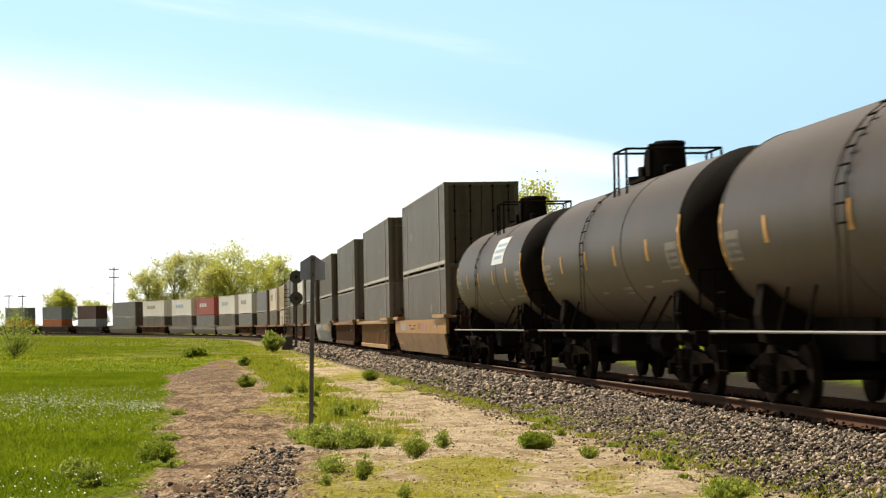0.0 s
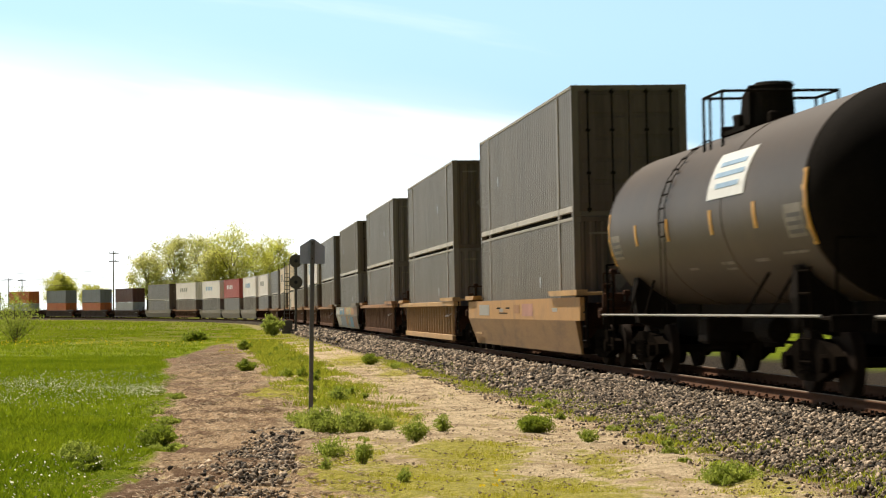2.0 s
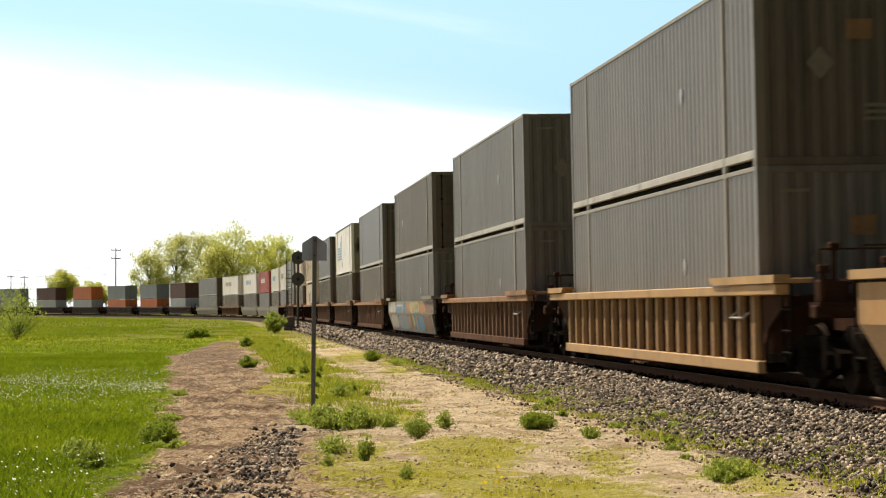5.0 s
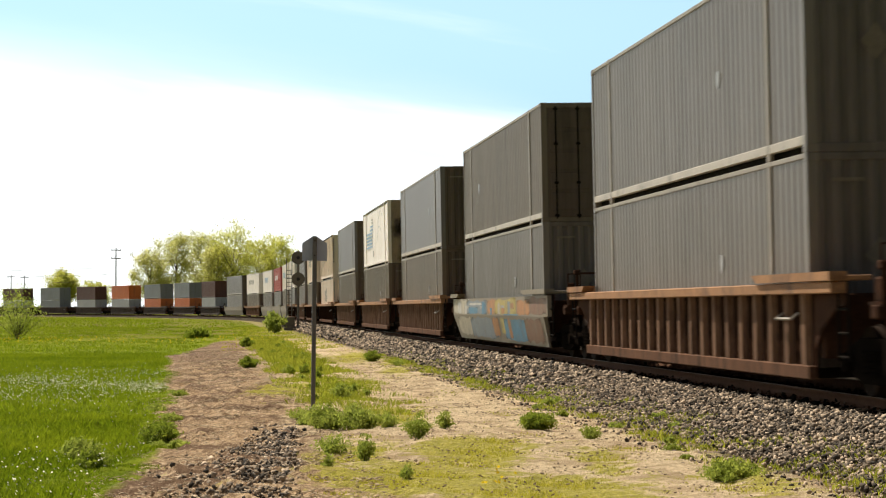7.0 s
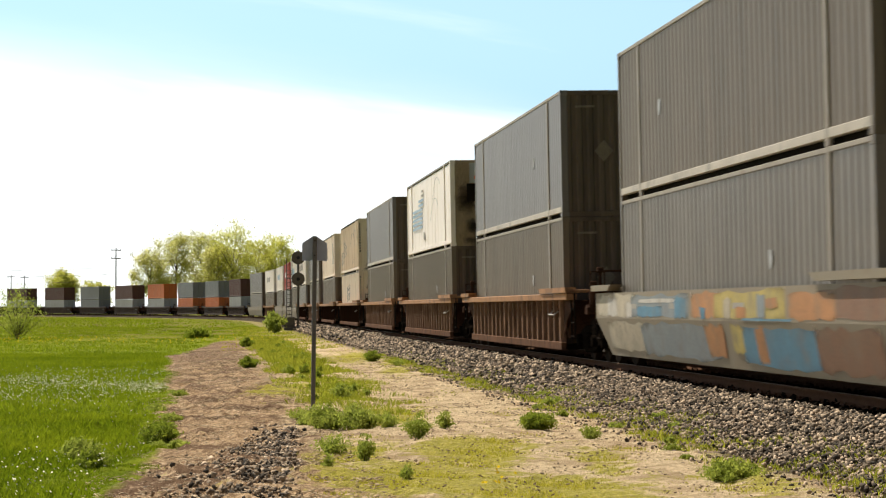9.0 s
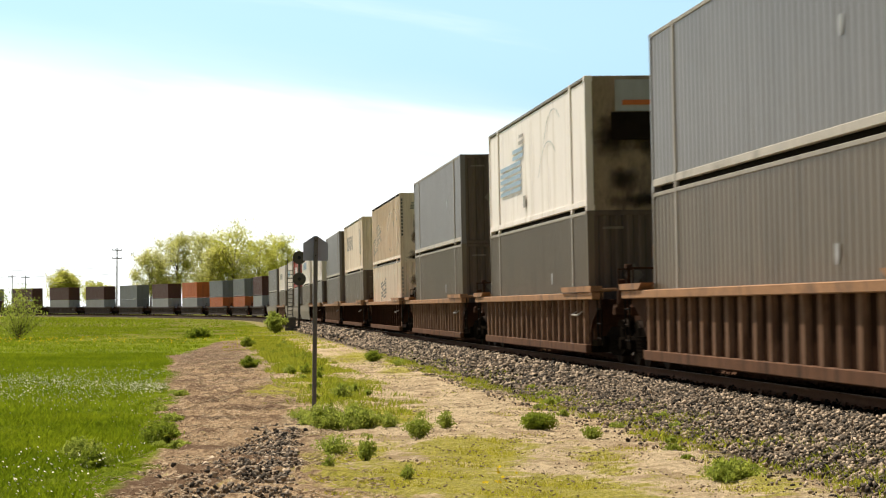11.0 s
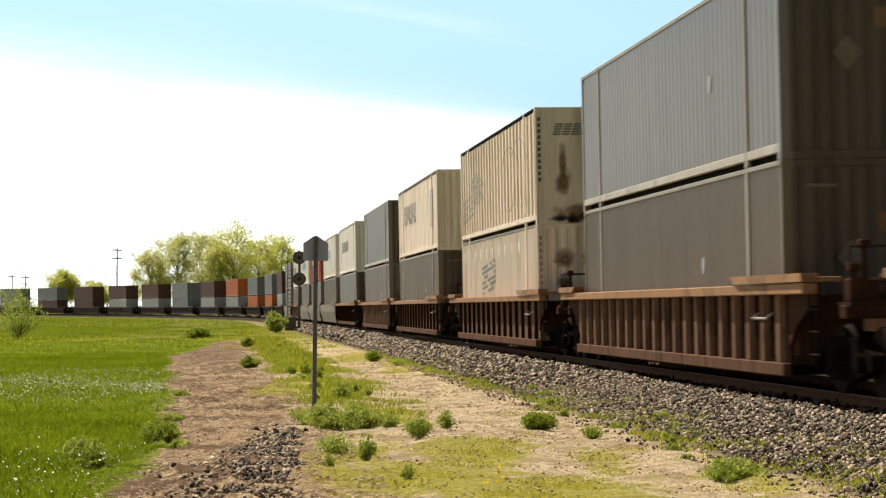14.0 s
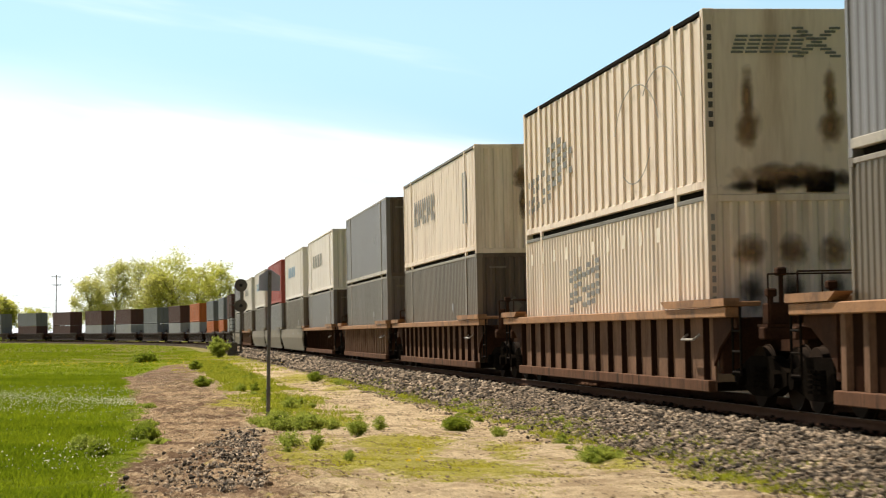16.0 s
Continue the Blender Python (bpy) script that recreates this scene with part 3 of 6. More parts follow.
# ---- track ----
def build_track():
    for side in (-1, 1):
        for nm, material, poly, label in (
                ("rail", M_RAILHEAD, [(-0.07, -0.17), (0.07, -0.17), (0.07, -0.15), (0.012, -0.13), (0.012, -0.045), (0.036, -0.035), (0.036, -0.006), (-0.036, -0.006), (-0.036, -0.035), (-0.012, -0.045), (-0.012, -0.13), (-0.07, -0.15)], "rust-brown steel rail on timber ties"),
                ("rail_head", M_SHINE, [(-0.03, -0.006), (0.03, -0.006), (0.026, 0.0), (-0.026, 0.0)], "")):
            st = np.concatenate([np.arange(-60, 200, 10.0), np.arange(200, 640, 5.0)])
            V, F = [], []
            k = len(poly)
            for s in st:
                m = on_line(float(s))
                V += [tuple(m @ Vector((side * 0.75 + a, 0, b))) for a, b in poly]
            for j in range(len(st) - 1):
                for i in range(k):
                    F.append((j * k + i, j * k + (i + 1) % k, (j + 1) * k + (i + 1) % k, (j + 1) * k + i))
            me = fast_mesh(nm, np.array(V), np.array(F), material)
            ob = new(nm, me)
            if nm == "rail":
                rail = tagged(ob, label, "rail", "rails of the line", "structure")
            else:
                ob.parent = rail
                tagged(ob, "worn bright running surface")
    bm = B()
    box(bm, -1.3, 1.3, -0.115, 0.115, -0.34, -0.165, 0.012)
    tie_me = mesh_of("tie", bm, M_TIE)
    bed = tagged(empty("track_bed"), "timber railway ties with steel plates in gravel", "railway track", kind="structure")
    bm = B()
    for sx in (-1, 1):
        box(bm, sx * 0.75 - 0.17, sx * 0.75 + 0.17, -0.1, 0.1, -0.165, -0.15)
        for px, py in ((-0.11, 0.05), (0.11, -0.05)):
            box(bm, sx * 0.75 + px - 0.015, sx * 0.75 + px + 0.015, py - 0.015, py + 0.015, -0.15, -0.115)
    plate_me = mesh_of("tie_plate", bm, M_RAILHEAD)
    for i in range(150):
        o = new("tie", tie_me)
        o.parent, o.matrix_basis = bed, on_line(-8 + 0.54 * i + random.uniform(-0.03, 0.03)) @ pose(random.uniform(-0.04, 0.04), 0, 0, 0, 0, random.uniform(-1, 1))
        q = new("tie_plate", plate_me)
        q.parent = o


build_track()


# ---- containers ----
def corrugated(bm, y0, y1, z0, z1, x_out, depth, pitch, sign):
    """A pressed sheet standing in the y-z plane; x_out is its outer face, sign the way it faces."""
    n = max(2, round((y1 - y0) / pitch))
    p = (y1 - y0) / n
    prof = []
    for i in range(n):
        a = y0 + i * p
        prof += [(a, 0), (a + 0.30 * p, 0), (a + 0.47 * p, 1), (a + 0.83 * p, 1)]
    prof.append((y1, 0))
    lo = [bm.verts.new((x_out - sign * depth * d, y, z0)) for y, d in prof]
    hi = [bm.verts.new((x_out - sign * depth * d, y, z1)) for y, d in prof]
    for i in range(len(prof) - 1):
        bm.faces.new((lo[i], lo[i + 1], hi[i + 1], hi[i]) if sign > 0 else (lo[i + 1], lo[i], hi[i], hi[i + 1]))
    xi = x_out - sign * (depth + 0.02)
    c = [bm.verts.new((xi, y, z)) for y, z in ((y0, z0), (y1, z0), (y1, z1), (y0, z1))]
    bm.faces.new(c)


def container(label, L=16.15, H=2.896, W=2.59, side=None, frame_m=None, end=None, near="corr", pitch=0.38, posts=True, rail_m=None, proud=0.0, near_m=None, depth=0.028, top_m=None):
    """A freight container, its base's middle at the origin, long axis along y; the end at -y faces the camera."""
    c = empty("container")
    tagged(c, label, "container", "containers on the train")
    frame_m, rail_m, end = frame_m or side, rail_m or frame_m or side, end or side
    h, w = L / 2, W / 2
    for sx in (-1, 1):
        bm = B()
        if proud:
            box(bm, min(sx * (w - 0.05), sx * (w - 0.03)), max(sx * (w - 0.05), sx * (w - 0.03)), -h + 0.13, h - 0.13, 0.235, H - 0.1)
        else:
            corrugated(bm, -h + 0.12, h - 0.12, 0.235, H - 0.07, sx * (w - 0.012), depth, pitch, sx)
        panel = part("side_panel", bm, side, c)
        if proud:
            n = round((L - 0.4) / pitch)
            for i in range(n + 1):
                y = -h + 0.2 + (L - 0.4) * i / n
                bm = B()
                box(bm, *sorted((sx * (w - 0.03), sx * (w - 0.03 + proud))), y - 0.07, y + 0.07, 0.24, H - 0.115)
                part("rib", bm, side, panel)
        bm = B()
        xa, xb = sorted((sx * (w - 0.10), sx * (w + 0.002)))
        box(bm, xa, xb, -h + 0.1, h - 0.1, 0.105, 0.235, 0.008)
        part("bottom_rail", bm, rail_m, c, "pale weathered bottom rail" if rail_m is not frame_m else "")
        bm = B()
        xa, xb = sorted((sx * (w - 0.08), sx * w))
        box(bm, xa, xb, -h + 0.1, h - 0.1, H - 0.075, H - 0.004, 0.008)
        part("top_rail", bm, top_m or (M_POST if rail_m is M_RAIL else rail_m), c)
        for sy in (-1, 1):
            bm = B()
            xa, xb = sorted((sx * (w - 0.16), sx * w))
            ya, yb = sorted((sy * (h - 0.13), sy * h))
            box(bm, xa, xb, ya, yb, 0.0, H, 0.012)
            for z0, z1 in ((0.0, 0.12), (H - 0.12, H)):
                xc, xd = sorted((sx * (w - 0.175), sx * (w + 0.004)))
                yc, yd = sorted((sy * (h - 0.18), sy * (h + 0.004)))
                box(bm, xc, xd, yc, yd, z0 - (0.004 if z0 == 0 else 0), z1 + 0.004, 0.01)
            part("corner_post", bm, frame_m, c)
            if posts:
                bm = B()
                xa, xb = sorted((sx * (w - 0.05), sx * (w + 0.006)))
                box(bm, xa, xb, sy * 6.1 - 0.085, sy * 6.1 + 0.085, 0.0, H + 0.002, 0.008)
                part("lifting_post", bm, M_POST if side in (M_GRAY, M_GRAY_B, M_GRAY_C, M_GRAY_D, M_GRAY_L) else frame_m, c, "paler lifting post")
    for sy in (-1, 1):
        bm = B()
        if sy == -1 and near == "doors":
            for dx in (-1, 1):
                bm2 = B()
                xa, xb = sorted((dx * 0.012, dx * (w - 0.15)))
                box(bm2, xa, xb, -h + 0.02, -h + 0.06, 0.12, H - 0.12, 0.006)
                door = part("door", bm2, near_m or end, c)
                for i in range(5):
                    bm2 = B()
                    z = 0.3 + i * (H - 0.62) / 4.6
                    box(bm2, xa + 0.08, xb - 0.08, -h + 0.0, -h + 0.022, z, z + (H - 0.62) / 4.6 - 0.09, 0.008)
                    part("door_panel", bm2, near_m or end, door)
                for k in (0.3, 0.72):
                    bm2 = B()
                    rod(bm2, (dx * k * w, -h - 0.012, 0.08), (dx * k * w, -h - 0.012, H - 0.08), 0.018, 6)
                    for z in (0.15, 0.95, 1.9, H - 0.15):
                        box(bm2, dx * k * w - 0.05, dx * k * w + 0.05, -h - 0.025, -h + 0.025, z - 0.03, z + 0.03)
                    part("locking_rod", bm2, M_STEEL, door, "dark steel locking rod")
            box(bm, -w + 0.15, w - 0.15, -h + 0.03, -h + 0.1, 0.0, 0.12, 0.008)
            part("door_sill", bm, frame_m, c)
            bm = B()
            box(bm, -w + 0.15, w - 0.15, -h + 0.0, -h + 0.1, H - 0.12, H, 0.008)
            part("door_header", bm, frame_m, c)
            continue
        if near == "flat" and sy == -1:
            xa, xb = -w + 0.15, w - 0.15
            box(bm, xa, xb, -h + 0.015, -h + 0.07, 0.0, H, 0.006)
        else:
            corrugated(bm, -w + 0.15, w - 0.15, 0.12, H - 0.1, h - 0.012, 0.034, 0.26, 1)
            bmesh.ops.rotate(bm, verts=bm.verts, cent=(0, 0, 0), matrix=Matrix.Rotation(radians(90 * sy), 3, "Z"))
            ya, yb = sorted((sy * (h - 0.1), sy * h))
            box(bm, -w + 0.15, w - 0.15, ya, yb, 0.0, 0.125, 0.008)
            box(bm, -w + 0.15, w - 0.15, ya, yb, H - 0.105, H, 0.008)
        # only the end at -y gets the shade-darkened paint
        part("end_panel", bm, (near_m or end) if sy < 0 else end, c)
    bm = B()
    box(bm, -w + 0.06, w - 0.06, -h + 0.1, h - 0.1, H - 0.06, H - 0.02)
    n = 22
    for i in range(n):
        y = -h + 0.4 + (L - 0.8) * i / (n - 1)
        box(bm, -w + 0.12, w - 0.12, y - 0.12, y + 0.12, H - 0.02, H - 0.004)
    part("roof", bm, M_ROOF, c)
    bm = B()
    box(bm, -w + 0.14, w - 0.14, -h + 0.1, h - 0.1, 0.03, 0.2)
    part("floor", bm, M_STEEL, c)
    return c


def bars_side(c, name, rects, material, W=2.59, label="", sx=-1):
    """Printed bars on a side: rows of (y0, y1, z0, z1) in the container's own metres."""
    for y0, y1, z0, z1 in rects:
        bm = B()
        x = sx * (W / 2 - 0.009)
        box(bm, min(x, x + sx * 0.006), max(x, x + sx * 0.006), y0, y1, z0, z1)
        part(name, bm, material, c, label)


def bars_end(c, name, rects, material, L=16.15, label="", lift=0.0):
    for x0, x1, z0, z1 in rects:
        bm = B()
        y = -L / 2 + 0.004 - lift
        box(bm, x0, x1, y - 0.006, y, z0, z1)
        part(name, bm, material, c, label)


# ---- well cars ----
def truck(parent, y, material):
    """A two-axle freight truck under a car, with its wheelsets."""
    bm = B()
    for sx in (-1, 1):
        x = sx * 1.0
        prism(bm, [(-1.25, 0.38), (-1.05, 0.34), (-0.45, 0.2), (0.45, 0.2), (1.05, 0.34), (1.25, 0.38), (1.25, 0.56), (1.0, 0.64), (0.5, 0.78), (-0.5, 0.78), (-1.0, 0.64), (-1.25, 0.56)], 0, x - 0.09, x + 0.09)
        for d in (-0.2, 0.0, 0.2):
            for k in range(5):
                rod(bm, (x + sx * 0.1, d, 0.3 + k * 0.07), (x + sx * 0.1, d, 0.34 + k * 0.07), 0.085, 8)
        for d in (-0.9, 0.9):
            rod(bm, (x + sx * 0.05, d, 0.46), (x + sx * 0.2, d, 0.46), 0.13, 10)
    box(bm, -1.0, 1.0, -0.22, 0.22, 0.45, 0.72, 0.03)
    tr = part("truck", bm, material, parent, "dusty cast steel side frames and springs, darkened for shade", at=pose(0, y, 0))
    for d in (-0.9, 0.9):
        bm = B()
        rod(bm, (-0.95, 0, 0), (0.95, 0, 0), 0.075, 10)
        for sx in (-1, 1):
            rod(bm, (sx * 0.70, 0, 0), (sx * 0.725, 0, 0), 0.485, 28)
            rod(bm, (sx * 0.725, 0, 0), (sx * 0.84, 0, 0), 0.46, 28, 0.452)
            rod(bm, (sx * 0.84, 0, 0), (sx * 0.87, 0, 0), 0.16, 14)
        part("wheelset", bm, M_WHEEL, tr, "rusty steel wheels on an axle", at=pose(0, d, 0.46))
    return tr


def coupler(parent, y, d):
    bm = B()
    box(bm, -0.13, 0.13, min(y, y + d * 0.9), max(y, y + d * 0.9), 0.62, 0.9, 0.02)
    box(bm, -0.2, 0.2, min(y + d * 0.75, y + d * 1.15), max(y + d * 0.75, y + d * 1.15), 0.58, 0.94, 0.04)
    rod(bm, (0.28, y, 0.75), (0.4, y + d * 0.9, 0.5), 0.03, 6)
    part("coupler", bm, M_STEEL, parent)


def well_car(label, paint, chord, smooth=False, low=None, ribs=20, sheet=None, rib_m=None, rib_w=0.095):
    """A well car of one well, on two trucks; its middle at the origin over the rail heads."""
    c = empty("well_car")
    tagged(c, label, "freight car", "cars of the train")
    h = 8.35
    for sx in (-1, 1):
        bm = B()
        if smooth:
            # a folded plate: upright above, leaning inwards below
            for y0, y1, z0, z1, xa, xb in ((-h - 1.5, h + 1.5, 0.97, 1.47, 1.50, 1.50),):
                prism(bm, [(y0, z0), (y1, z0), (y1, z1), (y0, z1)], 0, *sorted((sx * 1.40, sx * 1.50)))
            sidep = part("side_sheet", bm, paint, c)
            bm = B()
            rows = [[(sx * 1.50, y, 0.97) for y in (-h - 0.9, h + 1.5)], [(sx * 1.36, y, 0.24) for y in (-h - 0.8, h + 0.5)], [(sx * 1.31, y, 0.24) for y in (-h - 0.8, h + 0.5)], [(sx * 1.40, y, 0.97) for y in (-h - 0.9, h + 1.5)]]
            vs = [[bm.verts.new(p) for p in r] for r in rows]
            for k in range(4):
                a, b = vs[k], vs[(k + 1) % 4]
                bm.faces.new((a[0], a[1], b[1], b[0]))
            bm.faces.new([v[0] for v in vs])
            bm.faces.new([v[1] for v in vs[::-1]])
            part("lower_panel", bm, low or paint, c, "inward-leaning lower side plate")
            for y in (-6.5, -2.0, 2.5, 6.0):
                bm = B()
                box(bm, *sorted((sx * 1.50, sx * 1.506)), y - 0.35, y + 0.35, 1.16, 1.25)
                part("reporting_mark_bar", bm, M_PRINT, c, "unreadable faded marks drawn as a bar")
        else:
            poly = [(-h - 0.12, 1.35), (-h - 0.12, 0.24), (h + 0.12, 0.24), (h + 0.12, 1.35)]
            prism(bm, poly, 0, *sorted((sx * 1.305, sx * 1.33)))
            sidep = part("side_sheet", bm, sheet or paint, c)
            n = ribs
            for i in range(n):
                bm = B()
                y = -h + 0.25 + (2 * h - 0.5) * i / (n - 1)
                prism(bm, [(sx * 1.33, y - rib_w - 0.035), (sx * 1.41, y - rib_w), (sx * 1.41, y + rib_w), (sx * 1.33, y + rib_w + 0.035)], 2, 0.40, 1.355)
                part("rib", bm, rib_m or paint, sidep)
            bm = B()
            box(bm, *sorted((sx * 1.30, sx * 1.44)), -h - 0.1, h + 0.1, 0.22, 0.40, 0.012)
            part("bottom_chord", bm, paint, c)
            bm = B()
            box(bm, *sorted((sx * 1.31, sx * 1.55)), -h - 1.55, h + 1.55, 1.35, 1.50, 0.015)
            part("top_chord", bm, chord, c)
            bm = B()
            rod(bm, (sx * 1.50, -h + 0.5, 1.02), (sx * 1.50, -h + 1.25, 1.02), 0.022, 6)
            for y in (-h + 0.5, -h + 1.25):
                rod(bm, (sx * 1.40, y, 1.10), (sx * 1.50, y, 1.02), 0.018, 6)
            part("grab_iron", bm, M_RAIL, c, "pale bent grab iron")
        for sy in (-1, 1):
            bm = B()
            box(bm, *sorted((sx * 1.02, sx * 1.56)), *sorted((sy * (h + 0.1), sy * (h + 1.6))), 1.51, 1.58, 0.01)
            y0 = sy * (h - (2.3 if sy < 0 else 0.5))
            prism(bm, [(y0 + sy * 0.3, 1.515), (y0, 1.63), (sy * (h + 1.6), 1.63), (sy * (h + 1.6), 1.515)], 0, *sorted((sx * 1.345, sx * 1.585)))
            part("corner_platform", bm, chord, c)
            bm = B()
            prism(bm, [(sy * (h + 0.15), 0.62), (sy * (h + 0.5), 0.9), (sy * (h + 1.2), 1.18), (sy * (h + 1.5), 1.2), (sy * (h + 1.5), 1.50), (sy * (h + 0.15), 1.50)], 0, *sorted((sx * 1.32, sx * 1.36)))
            part("corner_brace", bm, M_RUSTY, c, "rusty gusset under the corner platform")
            bm = B()
            y = sy * (h + 1.45)
            for dy in (0, sy * 0.42):
                rod(bm, (sx * 1.42, y + dy, 0.5), (sx * 1.42, y + dy, 1.5), 0.02, 6)
            for z in (0.55, 0.85, 1.15):
                rod(bm, (sx * 1.42, y, z), (sx * 1.42, y + sy * 0.42, z), 0.02, 6)
            part("ladder", bm, M_STEEL, c, "dark steel corner ladder")
    for sy in (-1, 1):
        bm = B()
        ya, yb = sorted((sy * (h + 0.25), sy * (h + 2.35)))
        box(bm, -0.55, 0.55, ya, yb, 0.82, 1.2, 0.02)
        ya, yb = sorted((sy * (h + 0.2), sy * (h + 0.4)))
        box(bm, -1.3, 1.3, ya, yb, 0.5, 1.35, 0.02)
        ya, yb = sorted((sy * (h + 2.2), sy * (h + 2.5)))
        box(bm, -1.25, 1.25, ya, yb, 1.02, 1.2, 0.02)
        part("end_sill", bm, M_RUSTY, c)
        coupler(c, sy * (h + 2.3), sy)
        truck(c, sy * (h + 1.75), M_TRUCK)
        bm = B()
        for x in (-1.15, -0.35, 0.35):
            rod(bm, (x, sy * (h + 2.4), 1.2), (x, sy * (h + 2.4), 1.95), 0.014, 6)
        rod(bm, (-1.15, sy * (h + 2.4), 1.95), (0.35, sy * (h + 2.4), 1.95), 0.014, 6)
        box(bm, -1.2, 0.4, *sorted((sy * (h + 2.0), sy * (h + 2.5))), 1.2, 1.24)
        part("end_railing", bm, M_RUSTY, c)
    bm = B()
    y = -(h + 2.3)
    rod(bm, (0.75, y, 1.2), (0.75, y, 1.9), 0.04, 8)
    for i in range(20):
        a, b = 2 * math.pi * i / 20, 2 * math.pi * (i + 1) / 20
        rod(bm, (0.75 + 0.28 * math.cos(a), y - 0.06, 1.85 + 0.28 * math.sin(a)), (0.75 + 0.28 * math.cos(b), y - 0.06, 1.85 + 0.28 * math.sin(b)), 0.022, 6)
    for i in range(3):
        a = math.pi * i / 3
        rod(bm, (0.75 - 0.28 * math.cos(a), y - 0.06, 1.85 - 0.28 * math.sin(a)), (0.75 + 0.28 * math.cos(a), y - 0.06, 1.85 + 0.28 * math.sin(a)), 0.015, 6)
    box(bm, 0.55, 0.95, y, y + 0.35, 1.3, 1.75, 0.03)
    # pipes, hoses and a valve box on the end platform
    for x, z in ((-1.05, 1.75), (-0.9, 2.05), (-0.62, 1.6), (-0.15, 1.85), (0.3, 1.55)):
        rod(bm, (x, y + 0.1, 1.1), (x, y + 0.1, z), 0.035, 6)
        box(bm, x - 0.07, x + 0.07, y + 0.02, y + 0.2, z - 0.12, z, 0.02)
    box(bm, -1.1, -0.7, y + 0.05, y + 0.4, 1.22, 1.55, 0.03)
    rod(bm, (-0.9, y + 0.1, 1.3), (0.3, y + 0.1, 1.42), 0.04, 6)
    part("brake_wheel", bm, M_RUSTY, c, "rusty hand brake wheel with its gear box")
    for i in range(9):
        bm = B()
        y = -h + 0.4 + (2 * h - 0.8) * i / 8
        box(bm, -1.3, 1.3, y - 0.12, y + 0.12, 0.22, 0.34)
        part("cross_bearer", bm, M_STEEL, c)
    return c


# ---- tank cars ----
def tank_car(label, placard=False, h=7.1):
    c = empty("tank_car")
    tagged(c, label, "tank car", "cars of the train")
    R, ZC = 1.48, 2.72
    prof = [(-h - 0.72, 0.0), (-h - 0.70, 0.35), (-h - 0.60, 0.75), (-h - 0.42, 1.08), (-h - 0.2, 1.32), (-h, 1.44), (-h + 0.2, R)]
    prof = prof + [(-h + 0.2 + (2 * h - 0.4) * i / 6, R) for i in range(1, 6)] + [(-y, r) for y, r in prof[::-1]]
    seg = 56

    def turned(name, rows, material, words):
        bm = B()
        rings = []
        for y, r in rows:
            rings.append([bm.verts.new((r * math.cos(2 * math.pi * i / seg), y, ZC + r * math.sin(2 * math.pi * i / seg))) for i in range(seg)] if r > 0 else [bm.verts.new((0, y, ZC))])
        for a, b in zip(rings, rings[1:]):
            for i in range(seg):
                q = [a[i % len(a)], a[(i + 1) % seg % len(a)], b[(i + 1) % seg % len(b)], b[i % len(b)]]
                bm.faces.new([v for k, v in enumerate(q) if v not in q[:k]])
        return part(name, bm, material, c, words, smooth=True)

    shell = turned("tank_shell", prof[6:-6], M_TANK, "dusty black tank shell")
    # heads take the shade-blackened paint, not the shell's
    turned("tank_head", prof[:7], M_TANK_END, "black domed tank end, darkened for shade")
    turned("tank_head", prof[-7:], M_TANK_END, "black domed tank end, darkened for shade")
    for y in (-h + 0.2, -2.3, 2.3, h - 0.2):
        bm = B()
        n = 48
        ring = [[bm.verts.new((r * math.cos(2 * math.pi * i / n), yy, ZC + r * math.sin(2 * math.pi * i / n))) for i in range(n)] for r, yy in ((R - 0.01, y - 0.045), (R + 0.012, y - 0.03), (R + 0.012, y + 0.03), (R - 0.01, y + 0.045))]
        for a, b in zip(ring, ring[1:]):
            for i in range(n):
                bm.faces.new((a[i], a[(i + 1) % n], b[(i + 1) % n], b[i]))
        part("weld_band", bm, M_TANK, shell)

    def on_shell(y0, y1, a0, a1, name, material, label_="", lift=0.012, sx=-1):
        bm = B()
        n = 4
        lo, hi = [], []
        for i in range(n + 1):
            a = radians(a0 + (a1 - a0) * i / n)
            for yy, dst in ((y0, lo), (y1, hi)):
                dst.append((bm.verts.new((sx * (R + lift) * math.cos(a), yy, ZC + (R + lift) * math.sin(a))), bm.verts.new((sx * (R - 0.01) * math.cos(a), yy, ZC + (R - 0.01) * math.sin(a)))))
        for i in range(n):
            bm.faces.new((lo[i][0], lo[i + 1][0], hi[i + 1][0], hi[i][0]))
            bm.faces.new((lo[i][0], lo[i][1], lo[i + 1][1], lo[i + 1][0]))
            bm.faces.new((hi[i][0], hi[i][1], hi[i + 1][1], hi[i + 1][0]))
        bm.faces.new((lo[0][0], hi[0][0], hi[0][1], lo[0][1]))
        bm.faces.new((lo[n][0], hi[n][0], hi[n][1], lo[n][1]))
        part(name, bm, material, c, label_)

    for y in (0.15 - h, 2.8 - h, -1.6, 1.6, h - 2.8, h - 0.2):
        on_shell(y - 0.075, y + 0.075, *((-27, 13) if abs(y) > h - 0.6 else (-14, 1)), "reflective_strip", M_YELLOW, "upright yellow reflective strip")
    # stencilled lines, unreadable: plain bars
    for y0, y1, a0, a1 in ((-6.4, -5.2, -31, -29.5), (-2.2, -1.4, -34, -32), (-2.1, -1.5, -38, -36.5), (-4.2, -3.5, -34, -32), (0.4, 1.0, -36, -34.5)):
        on_shell(y0, y1, a0, a1, "stencilled_bar", M_PANEL, "", 0.008)
    for sy in (-1, 1):
        ya, yb = sorted((sy * (h - 0.35), sy * (h - 1.25)))
        on_shell(ya, yb, -22, -4, "data_panel", M_PANEL, "pale stencilled data panel", 0.006)
